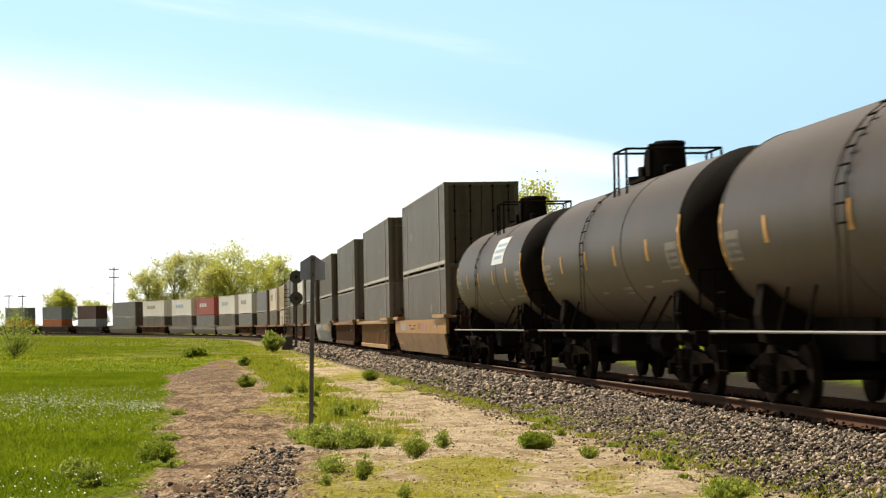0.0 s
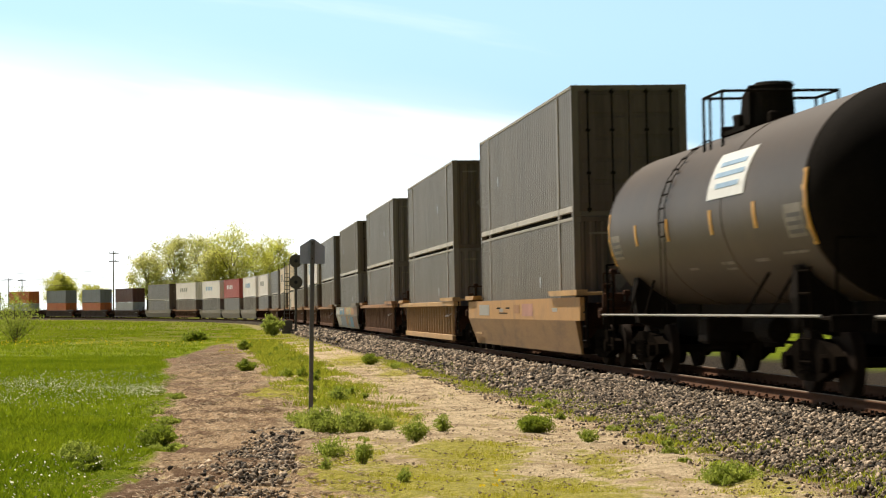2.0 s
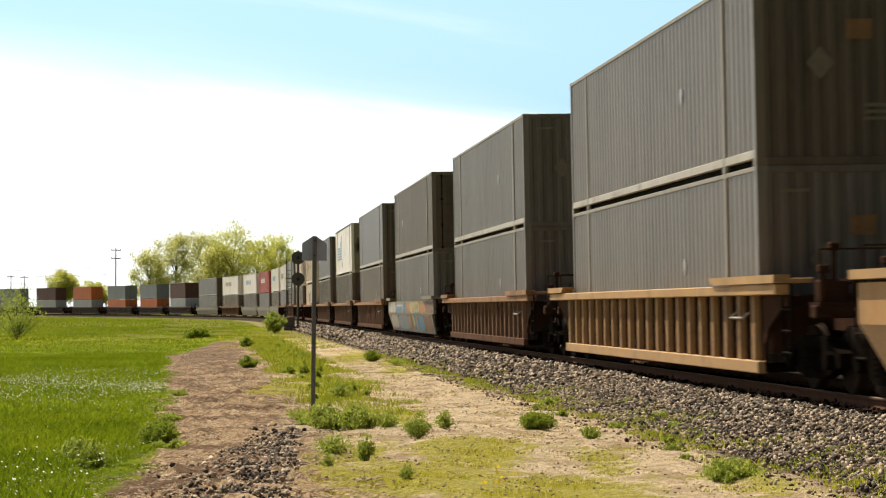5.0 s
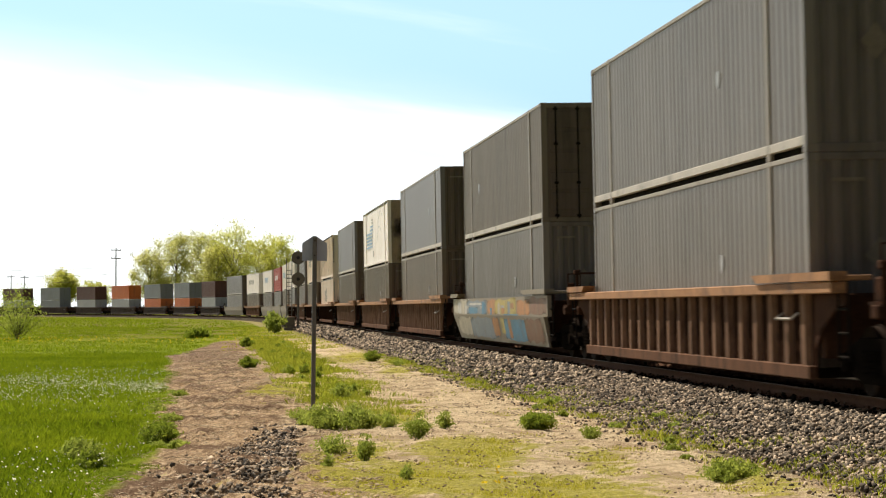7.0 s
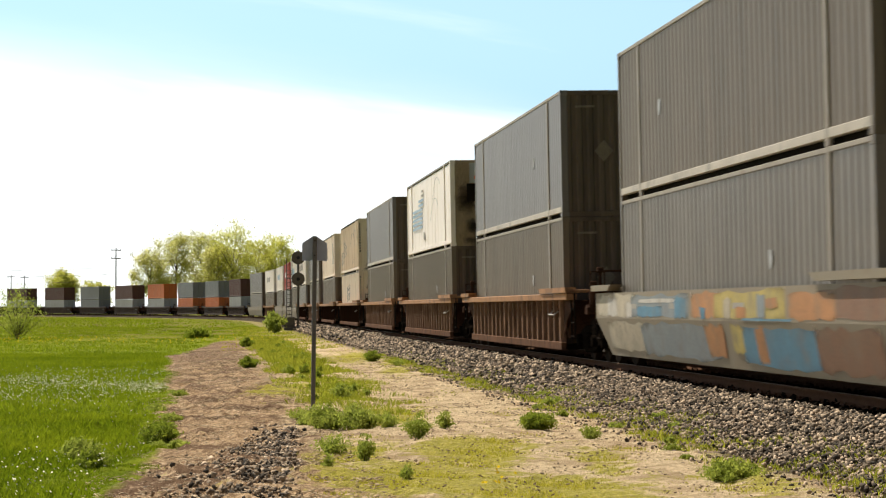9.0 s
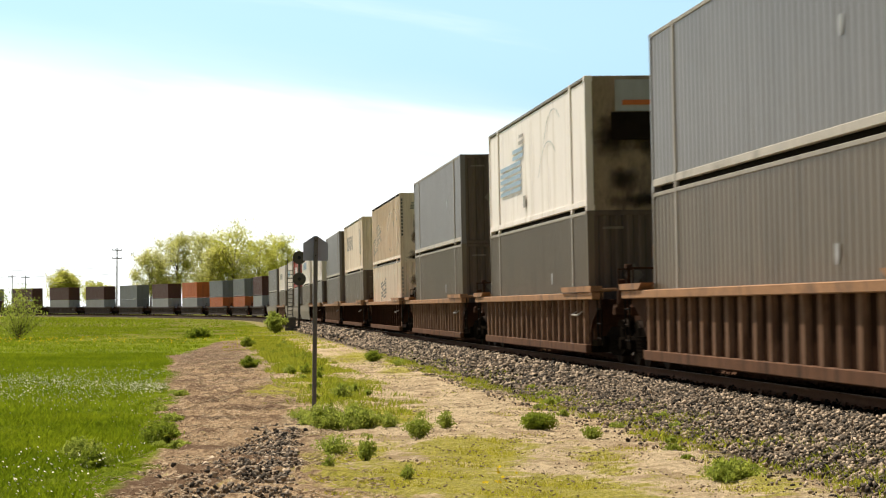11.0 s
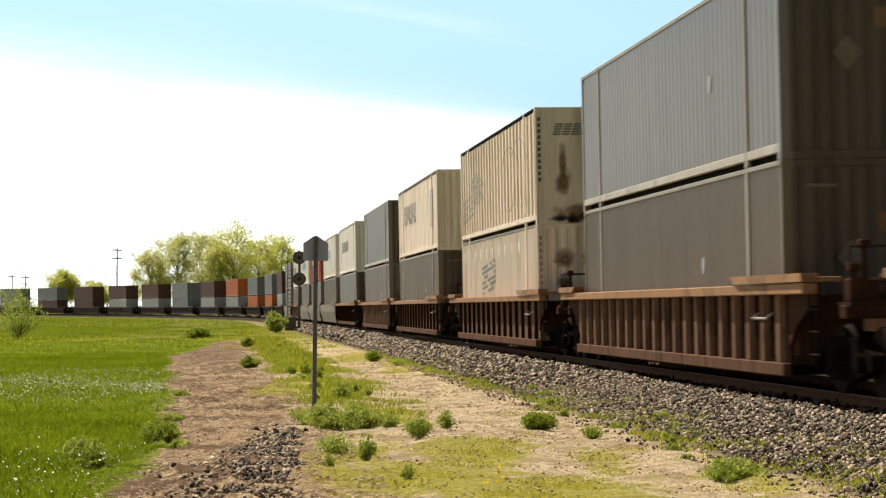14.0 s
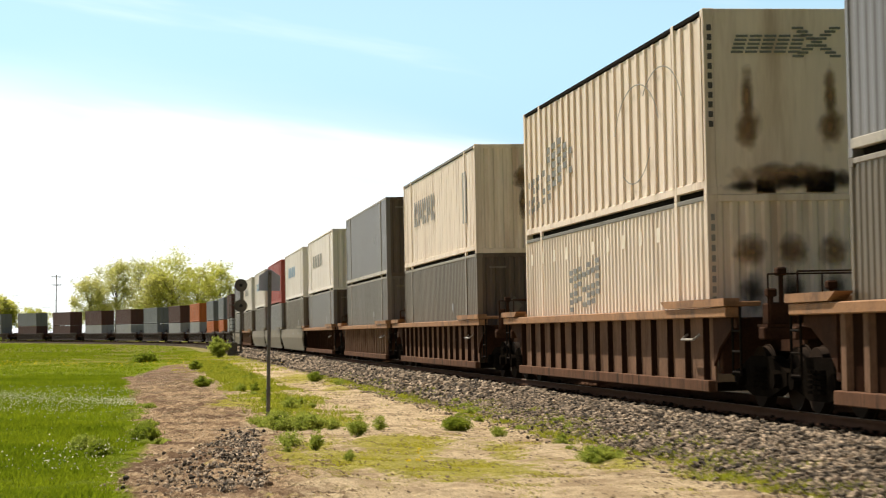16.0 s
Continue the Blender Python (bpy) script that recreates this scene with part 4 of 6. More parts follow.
        for a0 in (-20, -15.5, -11):
            on_shell(ya + 0.08, yb - 0.12, a0, a0 + 2.2, "stencilled_bar", M_DARKTXT, "", 0.009)
    if placard:
        on_shell(-3.7, -1.4, 7, 37, "placard", M_LABEL, "large white notice with blue bars", 0.014)
        for a0, a1, y0, y1 in ((27, 30, -3.4, -1.8), (20, 23, -3.5, -1.7), (13, 16, -3.3, -1.9)):
            on_shell(y0, y1, a0, a1, "printed_bar", M_BLUE, "", 0.02)
    # fittings on the crown
    bm = B()
    rod(bm, (0, -0.1, ZC + R - 0.06), (0, -0.1, ZC + R + 0.64), 0.36, 18, 0.31)
    rod(bm, (0, -0.1, ZC + R + 0.64), (0, -0.1, ZC + R + 0.70), 0.34, 18, 0.30)
    prism(bm, [(-0.1, ZC + R - 0.05), (0.75, ZC + R - 0.05), (0.6, ZC + R + 0.08), (0.5, ZC + R + 0.2), (0.38, ZC + R + 0.5), (-0.1, ZC + R + 0.66)], 0, -0.42, 0.3)
    box(bm, -0.5, -0.3, 0.3, 0.7, ZC + R - 0.05, ZC + R + 0.22, 0.03)
    box(bm, -0.2, 0.2, -0.6, -0.4, ZC + R - 0.05, ZC + R + 0.2, 0.03)
    rod(bm, (-0.45, 0.75, ZC + R + 0.2), (-0.1, 1.15, ZC + R + 0.25), 0.05, 8)
    rod(bm, (-0.2, 0.35, ZC + R - 0.1), (-0.2, 0.35, ZC + R + 0.35), 0.07, 8)
    part("manway_housing", bm, M_STEEL, c, "black manway and valve housing")
    bm = B()
    box(bm, -0.62, 0.62, -0.55, 1.0, ZC + R - 0.1, ZC + R - 0.03)
    rod(bm, (-0.4, 1.0, ZC + R - 0.1), (-0.4, 1.0, ZC + R + 0.06), 0.24, 14)
    part("top_platform", bm, M_STEEL, c)
    # one closed tube round the platform, on six posts
    bm = B()
    ring = [(-0.97, -0.5), (0.97, -0.5), (0.97, 0.8), (-0.97, 0.8)]
    for (xa, ya), (xb, yb) in zip(ring, ring[1:] + ring[:1]):
        rod(bm, (xa, ya, ZC + R + 0.53), (xb, yb, ZC + R + 0.53), 0.024, 8)
        rod(bm, (xa, ya, ZC + R - 0.42), (xa, ya, ZC + R + 0.53), 0.026, 8)
    for x in (-0.97, 0.97):
        rod(bm, (x, 0.35, ZC + R - 0.42), (x, 0.35, ZC + R + 0.53), 0.022, 8)
    part("platform_railing", bm, M_STEEL, c, "black tube railing")
    for sx in (-1, 1):
        # ladder down the flank: two bent stiles and nine rungs
        ladder = None
        for y in (1.55, 1.95):
            bm = B()
            pts = [(sx * (R + 0.06) * math.cos(radians(a)), y, ZC + (R + 0.06) * math.sin(radians(a))) for a in (62, 45, 28, 10, -8)] + [(sx * 1.5, y, 1.1)]
            rings = [[bm.verts.new((px + dx, py + dy, pz)) for dx, dy in ((-0.007, -0.007), (0.007, -0.007), (0.007, 0.007), (-0.007, 0.007))] for px, py, pz in pts]
            for a, b in zip(rings, rings[1:]):
                for k in range(4):
                    bm.faces.new((a[k], a[(k + 1) % 4], b[(k + 1) % 4], b[k]))
            if ladder is None:
                ladder = part("ladder", bm, M_STEEL, c)
            else:
                part("stile", bm, M_STEEL, ladder)
        for i in range(9):
            a = radians(62 - i * 9)
            p = (sx * (R + 0.06) * math.cos(a), 1.55, ZC + (R + 0.06) * math.sin(a))
            bm = B()
            rod(bm, p, (p[0], 1.95, p[2]), 0.016, 6)
            part("rung", bm, M_STEEL, ladder)
        bm = B()
        rod(bm, (sx * 1.5, -h - 0.55, 1.1), (sx * 1.5, h + 0.55, 1.1), 0.02, 8)
        part("side_handrail", bm, M_PRINT, c, "gray hand rail along the sill")
        for sy in (-1, 1):
            bm = B()
            prism(bm, [(sx * 0.5, 0.75), (sx * 1.2, 0.95), (sx * 1.28, 1.35), (sx * 1.22, 1.8), (sx * 0.9, 1.6), (sx * 0.5, 1.25)], 1, sy * (h - 1.5) - 0.2, sy * (h - 1.5) + 0.2)
            part("saddle", bm, M_STEEL, c)
            bm = B()
            for y in (sy * (h - 0.5), sy * (h + 0.05)):
                rod(bm, (sx * 1.48, y, 0.45), (sx * 1.48, y, 1.75), 0.022, 6)
            for z in (0.5, 0.8, 1.1, 1.4, 1.7):
                rod(bm, (sx * 1.48, sy * (h - 0.5), z), (sx * 1.48, sy * (h + 0.05), z), 0.018, 6)
            part("corner_ladder", bm, M_TRUCK, c)
            for k in range(2):
                bm = B()
                y = sy * (3.6 + 1.4 * k)
                rod(bm, (sx * 1.47, y, 1.1), (sx * 1.2, y + sy * 0.45, 1.72), 0.025, 6)
                part("brace", bm, M_TRUCK, c)
    for sy in (-1, 1):
        bm = B()
        ya, yb = sorted((sy * 4.2, sy * (h + 0.75)))
        box(bm, -0.36, 0.36, ya, yb, 0.68, 1.3, 0.03)
        ya, yb = sorted((sy * (h + 0.35), sy * (h + 0.85)))
        box(bm, -1.45, 1.45, ya, yb, 1.05, 1.1, 0.01)
        box(bm, -1.45, 1.45, *sorted((sy * (h + 0.8), sy * (h + 0.85))), 0.9, 1.12, 0.01)
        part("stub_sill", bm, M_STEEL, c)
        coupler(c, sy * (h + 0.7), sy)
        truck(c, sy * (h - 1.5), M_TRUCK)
        bm = B()
        for x in (-1.35, -0.5, 0.5, 1.35):
            rod(bm, (x, sy * (h + 0.8), 1.1), (x, sy * (h + 0.8), 2.1), 0.02, 6)
        rod(bm, (-1.35, sy * (h + 0.8), 2.1), (1.35, sy * (h + 0.8), 2.1), 0.02, 6)
        part("end_railing", bm, M_TRUCK, c)
    bm = B()
    rod(bm, (0, 0.2, 0.55), (0, 0.2, 1.3), 0.18, 12)
    # black filler box, added to close the bright slit under the tank
    box(bm, -0.3, 0.3, -4.2, 4.2, 0.8, 1.3, 0.02)
    rod(bm, (-0.45, -1.8, 0.85), (-0.45, -0.9, 0.85), 0.2, 12)
    rod(bm, (0.3, -4.4, 0.62), (0.3, 4.4, 0.62), 0.03, 6)
    box(bm, -0.9, 0.3, 1.2, 1.9, 0.6, 1.05, 0.05)
    part("outlet_and_brake_gear", bm, M_STEEL, c, "black outlet valve and brake gear with an added filler box")
    return c


# ---- the train ----
SPEED = 13.05
MOVERS = []                      # (thing, metres along the line at the clip's start, height over the rails)
WHEELS = []                      # cars whose wheels are seen turning


M_PATCH = mat("faded_pink_patch_paint", (0.40, 0.20, 0.15), 0.7, var=0.3, scale=2, fine=20)
# M_WELL_LOW: the yellow paint darkened for the shade on the inward-leaning plate
M_WELL_LOW = mat("grimy_shaded_ochre_paint", (0.30, 0.165, 0.06), 0.75, var=0.3, scale=1, fine=20, dirt=(0.15, 0.085, 0.04), dirt_amount=0.7, stretch=(1.5, 0.4, 1.5))
M_WELL_YL = mat("dusty_tan_chord_paint", (0.50, 0.30, 0.125), 0.7, var=0.2, scale=1, fine=20, dirt=(0.25, 0.16, 0.09), dirt_amount=0.6)

WELLS = {
    "ysmooth": lambda: marked(well_car("faded yellow smooth-sided well car carrying two containers", M_WELL_Y, M_WELL_YL, True, M_WELL_LOW)),
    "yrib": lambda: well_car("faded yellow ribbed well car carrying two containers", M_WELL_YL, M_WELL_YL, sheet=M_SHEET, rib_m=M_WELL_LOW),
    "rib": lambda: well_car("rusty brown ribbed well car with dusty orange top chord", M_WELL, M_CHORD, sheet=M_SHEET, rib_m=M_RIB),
    # here the ribs take the near-black, standing in for their shaded flanks
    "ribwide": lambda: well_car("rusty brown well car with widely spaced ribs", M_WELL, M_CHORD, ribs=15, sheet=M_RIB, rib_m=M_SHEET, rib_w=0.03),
    "graf": lambda: sprayed(well_car("smooth-sided well car covered in coloured graffiti", M_WELL_T, M_WELL_T, True, M_WELL_T)),
    "dark": lambda: well_car("dark brown ribbed well car carrying two containers", M_STEEL_D, M_STEEL_D),
    "tan": lambda: well_car("grayish tan smooth-sided well car carrying two containers", M_WELL_T, M_WELL_T, True),
}


def marked(car):
    """Worn patches of other paint, and slots, on the near side sheet of the yellow car."""
    for name, y0, y1, z0, z1, m in (("paint_patch", 5.0, 7.2, 1.06, 1.36, M_PRINT), ("paint_patch", -3.2, -1.4, 1.05, 1.36, M_PATCH), ("paint_patch", -0.9, 0.1, 1.12, 1.34, M_CHORD), ("slot", 2.7, 3.4, 1.24, 1.28, M_STEEL),
                                    ("slot", 0.9, 1.6, 1.24, 1.28, M_STEEL), ("slot", 1.3, 2.9, 1.11, 1.14, M_STEEL), ("step_bar", 7.0, 8.6, 0.52, 0.57, M_WELL_YL)):
        bm = B()
        x = -1.502 if z0 > 0.97 else -1.45
        box(bm, x - 0.006, x + 0.004, y0, y1, z0, z1)
        part(name, bm, m, car)
    return car


def c_gray(m, near="corr", spot=-3.3, depth=0.018, pitch=0.3):
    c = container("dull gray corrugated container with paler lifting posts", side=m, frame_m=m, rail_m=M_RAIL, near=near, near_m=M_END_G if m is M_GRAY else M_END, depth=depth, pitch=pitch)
    bm = B()
    prism(bm, [(spot + 0.1 * math.cos(a), 1.52 + (0.14 + 0.03 * math.sin(3 * a)) * math.sin(a)) for a in (2 * math.pi * i / 14 for i in range(14))], 0, -1.292, -1.284)
    part("emblem", bm, M_PALE, c, "small pale painted emblem")
    if near == "corr":
        bars_end(c, "orange_placard", [(0.1, 0.5, 1.85, 2.15)], M_STAINO)
        bm = B()
        prism(bm, [(-0.3, 1.25), (-0.08, 1.5), (-0.3, 1.75), (-0.52, 1.5)], 1, -8.077, -8.071)
        part("pale_diamond", bm, M_FADED, c, "faded diamond mark")
        bars_end(c, "stencilled_bar", [(0.35, 0.95, 0.85, 0.9), (0.35, 0.95, 0.75, 0.8), (0.35, 0.8, 0.65, 0.7), (-0.95, -0.5, 2.5, 2.55)], M_FADED)
    return c


M_PALEBLUE = mat("worn_pale_blue_print", (0.42, 0.46, 0.45), 0.55, var=0.25, scale=3, fine=20)


def logo_white():
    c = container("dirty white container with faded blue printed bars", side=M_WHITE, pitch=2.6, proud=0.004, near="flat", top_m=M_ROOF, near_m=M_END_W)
    for i in range(7):
        z = 0.98 + i * 0.17
        y = 5.6 if i < 5 else 3.1
        bars_side(c, "printed_bar", [(max(1.25, a - 1.9), a, z, z + 0.095) for a in (y, y - 2.0, y - 4.0) if a > 1.6], M_BLUE, W=2.61)
    bars_side(c, "printed_bar", [(1.2, 2.0, 2.17, 2.26), (1.2, 1.9, 2.34, 2.42), (0.9, 1.3, 0.5, 0.8)], M_PRINT, W=2.61)
    for y0, z0, r in ((-2.9, -0.1, 2.0), (-3.7, 0.75, 1.85)):
        bm = B()
        arc = [radians(38 + 6 * i) for i in range(15)]
        prism(bm, [(y0 + r * math.cos(a), z0 + r * math.sin(a)) for a in arc] + [(y0 + (r - 0.022) * math.cos(a), z0 + (r - 0.022) * math.sin(a)) for a in arc[::-1]], 0, -1.296, -1.290)
        part("printed_arc", bm, M_PALEBLUE, c, "thin faded blue arc")
    for x0, x1, z0, z1 in ((-1.2, -0.3, 0.9, 2.2), (0.5, 1.25, 0.3, 1.7), (-1.2, 1.25, 0.01, 0.4), (-0.6, 1.2, 1.1, 1.75), (-0.9, -0.1, 0.3, 1.0)):
        bars_end(c, "soot_stain", [(x0, x1, z0, z1)], M_SOOTY, lift=0.004 + 0.006 * z0)
    bars_end(c, "refrigeration_unit", [(-0.75, 1.1, 1.5, 2.1)], M_STEEL, lift=0.11)
    bars_end(c, "unit_cover", [(-0.65, 1.1, 2.12, 2.8)], M_PALE, lift=0.09)
    bars_end(c, "orange_band", [(-0.5, 1.05, 2.25, 2.36)], M_ORANGE, lift=0.12)
    return c


def trans_top():
    c = container("stained beige ribbed container with dark printed bars on side and end", side=M_BEIGE, pitch=0.62, proud=0.045, near="flat", top_m=M_STEEL)
    # badge on the end, drawn as plain slanted bars
    for k, x in enumerate((-0.86, -0.63, -0.40, -0.17, 0.06)):
        for n_, z in enumerate((2.20, 2.262, 2.324, 2.386, 2.448)):
            sl = (z - 2.2) * 0.35
            bars_end(c, "printed_bar", [(x + sl, x + 0.19 + sl, z, z + 0.036)], M_TEAL)
    for i in range(9):
        z = 2.13 + i * 0.055
        d = abs(i - 4) * 0.075
        for s in ((-1, 1) if i != 4 else (0,)):
            bars_end(c, "printed_bar", [(0.52 + s * d - 0.09, 0.52 + s * d + 0.09, z, z + 0.038)], M_TEAL)
    # upright rows of small characters at both corners, unreadable
    for i in range(11):
        z = 2.55 - i * 0.15
        bars_end(c, "stencilled_bar", [(-1.24, -1.17, z, z + 0.095), (1.17, 1.24, z, z + 0.095)], M_DARKTXT, lift=0.006)
    for x in (-0.62, 0.72):
        bars_end(c, "rust_stain", [(x - 0.27, x + 0.27, 0.62, 1.45)], M_STAIN)
        bars_end(c, "rust_stain", [(x - 0.14, x + 0.14, 0.9, 2.15)], M_STAIN, lift=0.008)
    for x0, x1, z1 in ((-0.5, 0.75, 0.34), (0.3, 1.25, 0.42), (-1.15, -0.2, 0.24)):
        bars_end(c, "soot_stain", [(x0, x1, 0.01, z1)], M_SOOTY, lift=0.004 + 0.01 * z1)
    bars_end(c, "rust_stain", [(-1.2, 1.25, 0.01, 0.55)], M_STAIN, lift=0.001)
    for y0, z0, r, a0, n in ((-3.4, 1.1, 1.15, 20, 15), (-5.2, 1.35, 1.0, 40, 13), (-3.2, 1.35, 0.85, 200, 12)):
        bm = B()
        arc = [radians(a0 + 10 * k) for k in range(n)]
        prism(bm, [(y0 + 1.6 * r * math.cos(a), z0 + r * math.sin(a)) for a in arc] + [(y0 + 1.6 * (r - 0.02) * math.cos(a), z0 + (r - 0.02) * math.sin(a)) for a in arc[::-1]], 0, -1.316, -1.311)
        part("scrawled_arc", bm, M_PRINT, c, "thin gray scrawled arc")
    rng = random.Random(7)
    for i in range(9):
        for j in range(6):
            if rng.random() < 0.62 and (j < 4 or 3 < i < 8):
                y = 7.5 - i * 0.57
                z = 0.55 + j * 0.2 + i * 0.05
                bars_side(c, "printed_bar", [(y - 0.45, y, z, z + 0.13)], M_TEAL, W=2.602)
    return c


M_PALECREAM = mat("worn_cream_mark", (0.93, 0.82, 0.70), 0.6, var=0.15, scale=3, fine=20)


def trans_low():
    c = container("stained beige corrugated container with a dark printed badge", side=M_BEIGE, pitch=0.3, top_m=M_ROOF)
    rng = random.Random(9)
    for i in range(7):
        for j in range(6):
            if rng.random() < 0.7:
                y = 3.0 - i * 0.43
                z = 1.2 + j * 0.15 + i * 0.03
                bars_side(c, "printed_bar", [(y - 0.34, y, z, z + 0.095)], M_TEAL)
    for i in range(10):
        bars_side(c, "pale_mark", [(7.2 - i * 1.35, 7.45 - i * 1.35, 2.3, 2.55)], M_PALECREAM)
    for i in range(12):
        z = 2.5 - i * 0.16
        bars_end(c, "stencilled_bar", [(-1.24, -1.18, z, z + 0.1), (1.18, 1.24, z, z + 0.1)], M_PRINT, lift=0.006)
    for x in (-0.62, 0.05, 0.7):
        bars_end(c, "rust_stain", [(x - 0.32, x + 0.32, 1.7, 2.35)], M_STAIN, lift=0.03)
        bars_end(c, "soot_stain", [(x - 0.27, x + 0.27, 0.95, 1.8)], M_SOOTY, lift=0.033)
    return c


def beige_text():
    c = container("beige container with gray block letters drawn as bars", side=M_BEIGE, pitch=0.5, proud=0.008, top_m=M_ROOF)
    for k in range(5):
        y = 5.2 - k * 1.05
        bars_side(c, "printed_letter_bar", [(y - 0.25, y, 1.35, 2.15), (y - 0.75, y - 0.4, 1.35 + 0.2 * (k % 2), 1.6 + 0.2 * (k % 2)), (y - 0.72, y - 0.5, 1.75, 2.15)], M_PRINT, W=2.6)
    bars_side(c, "printed_letter_bar", [(-6.4, -5.7, 0.9, 2.3)], M_PRINT, W=2.6)
    bars_end(c, "rust_stain", [(-0.36, 0.36, 1.6, 2.4)], M_STAIN)
    bars_end(c, "rust_stain", [(-0.16, 0.16, 0.7, 2.0)], M_STAIN, lift=0.008)
    return c


def plain53(m, words, mark=None):
    c = container(words, side=m, pitch=0.6, proud=0.01)
    if mark:
        for k in range(4):
            bars_side(c, "printed_letter_bar", [(3.6 - k * 1.6, 4.6 - k * 1.6, 1.4, 2.0)], mark, W=2.6)
    return c


def box40(m, words):
    return container(words, L=12.19, H=2.65, W=2.44, side=m, posts=False)


M_STAINO = mat("faded_orange_placard_paint", (0.22, 0.11, 0.045), 0.6, var=0.3, scale=5, fine=30)
LOADS = {
    "gray": lambda: c_gray(M_GRAY, spot=-3.1), "grayb": lambda: c_gray(M_GRAY_B, spot=-3.4), "grayc": lambda: c_gray(M_GRAY_C, spot=-3.8, depth=0.012), "doors": lambda: c_gray(M_GRAY_B, "doors", 4.3),
    "grayl": lambda: c_gray(M_GRAY_L, spot=-3.1), "doorsl": lambda: c_gray(M_GRAY_L, "doors", 4.3), "grayd": lambda: c_gray(M_GRAY_D, spot=-3.1, pitch=0.22),
    "logo": logo_white, "ttop": trans_top, "tlow": trans_low, "btext": beige_text,
    "white": lambda: plain53(M_WHITE, "dirty white container with dull lettering bars", M_PRINT),
    "whiteb": lambda: plain53(M_WHITE, "white container with blue lettering bars", M_BLUE),
    "red": lambda: plain53(M_RED, "faded red container with white lettering bars", M_LABEL),
    "maroon40": lambda: box40(M_BROWN, "dark maroon corrugated forty-foot container"),
    "orange40": lambda: box40(M_ORANGE, "bright orange corrugated forty-foot container"),
    "slate40": lambda: box40(M_SLATE, "blue-gray corrugated forty-foot container"),
    "pale40": lambda: box40(M_PALE, "pale gray corrugated forty-foot container"),
}
# place of each load's near end along the line at the clip's start, car, upper load, lower load


def sprayed(car):
    """Blobs of spray paint on the near side of a smooth-sided car."""
    rng = random.Random(31)
    colours = {n: mat("spray_" + n, c, 0.6, var=0.3, scale=2.5, fine=20, dirt=(0.22, 0.19, 0.15), dirt_amount=0.55, dirt_scale=2.0) for n, c in (
        ("cream", (0.50, 0.45, 0.35)), ("blue_gray", (0.24, 0.28, 0.31)), ("orange", (0.48, 0.23, 0.09)), ("yellow", (0.52, 0.42, 0.13)), ("blue", (0.10, 0.25, 0.38)), ("white", (0.58, 0.56, 0.52)), ("brown", (0.24, 0.13, 0.08)))}

    for m in colours.values():
        thin_out(m, (0, 1, 1), 0.9, 0.62, 0.98)

    def skin(z, lift):
        return -(1.50 if z >= 0.97 else 1.36 + 0.14 * (z - 0.24) / 0.73) - lift

    lift = 0.002
    for name, y0, y1, z0, z1 in (
            ("cream", 5.6, 9.6, 0.86, 1.46), ("blue_gray", 1.3, 6.2, 0.86, 1.44), ("orange", -0.9, 1.1, 0.86, 1.46), ("yellow", -4.6, -0.5, 0.86, 1.46), ("brown", -9.7, -6.2, 0.86, 1.46), ("orange", -7.0, -4.8, 0.86, 1.40),
            ("white", 7.6, 8.5, 0.95, 1.40), ("white", 6.1, 6.6, 0.9, 1.3), ("blue", 3.4, 5.6, 1.0, 1.22), ("white", 2.2, 5.4, 1.26, 1.34), ("white", 3.0, 4.4, 0.90, 0.98), ("blue", 1.5, 2.4, 0.9, 1.38), ("blue", -5.0, -2.2, 0.86, 1.02), ("orange", -2.5, -1.9, 1.0, 1.2),
            ("cream", -1.6, -1.1, 0.9, 1.35), ("blue_gray", -3.6, -3.1, 1.0, 1.4), ("orange", -4.2, -3.6, 1.15, 1.32), ("blue", 0.1, 0.5, 0.9, 1.2),
            ("cream", 4.6, 8.6, 0.30, 0.83), ("blue_gray", -0.5, 5.4, 0.28, 0.83), ("orange", -1.0, 0.3, 0.35, 0.83), ("blue", -6.2, -2.0, 0.28, 0.83), ("orange", -3.4, -2.9, 0.3, 0.83), ("brown", -8.8, -6.0, 0.28, 0.83), ("yellow", -2.2, -1.5, 0.45, 0.83)):
        lift += 0.0007
        z0, z1 = (max(z0, 0.98), z1) if z1 > 0.97 else (z0, z1 + 0.12)
        n = 9
        top = [(y0 + (y1 - y0) * i / n, z1 - rng.uniform(0, 0.16) * (z1 - z0)) for i in range(n + 1)]
        bot = [(y0 + (y1 - y0) * i / n + rng.uniform(-0.1, 0.1), z0 + rng.uniform(0, 0.16) * (z1 - z0)) for i in range(n + 1)]
        bm = B()
        a = [bm.verts.new((skin(z, lift), y, z)) for y, z in top]
        b = [bm.verts.new((skin(z, lift), y, z)) for y, z in bot]
        for i in range(n):
            bm.faces.new((a[i], a[i + 1], b[i + 1], b[i]))
        part("sprayed_patch", bm, colours[name], car, "sprayed %s paint" % name.replace("_", " "))
    return car


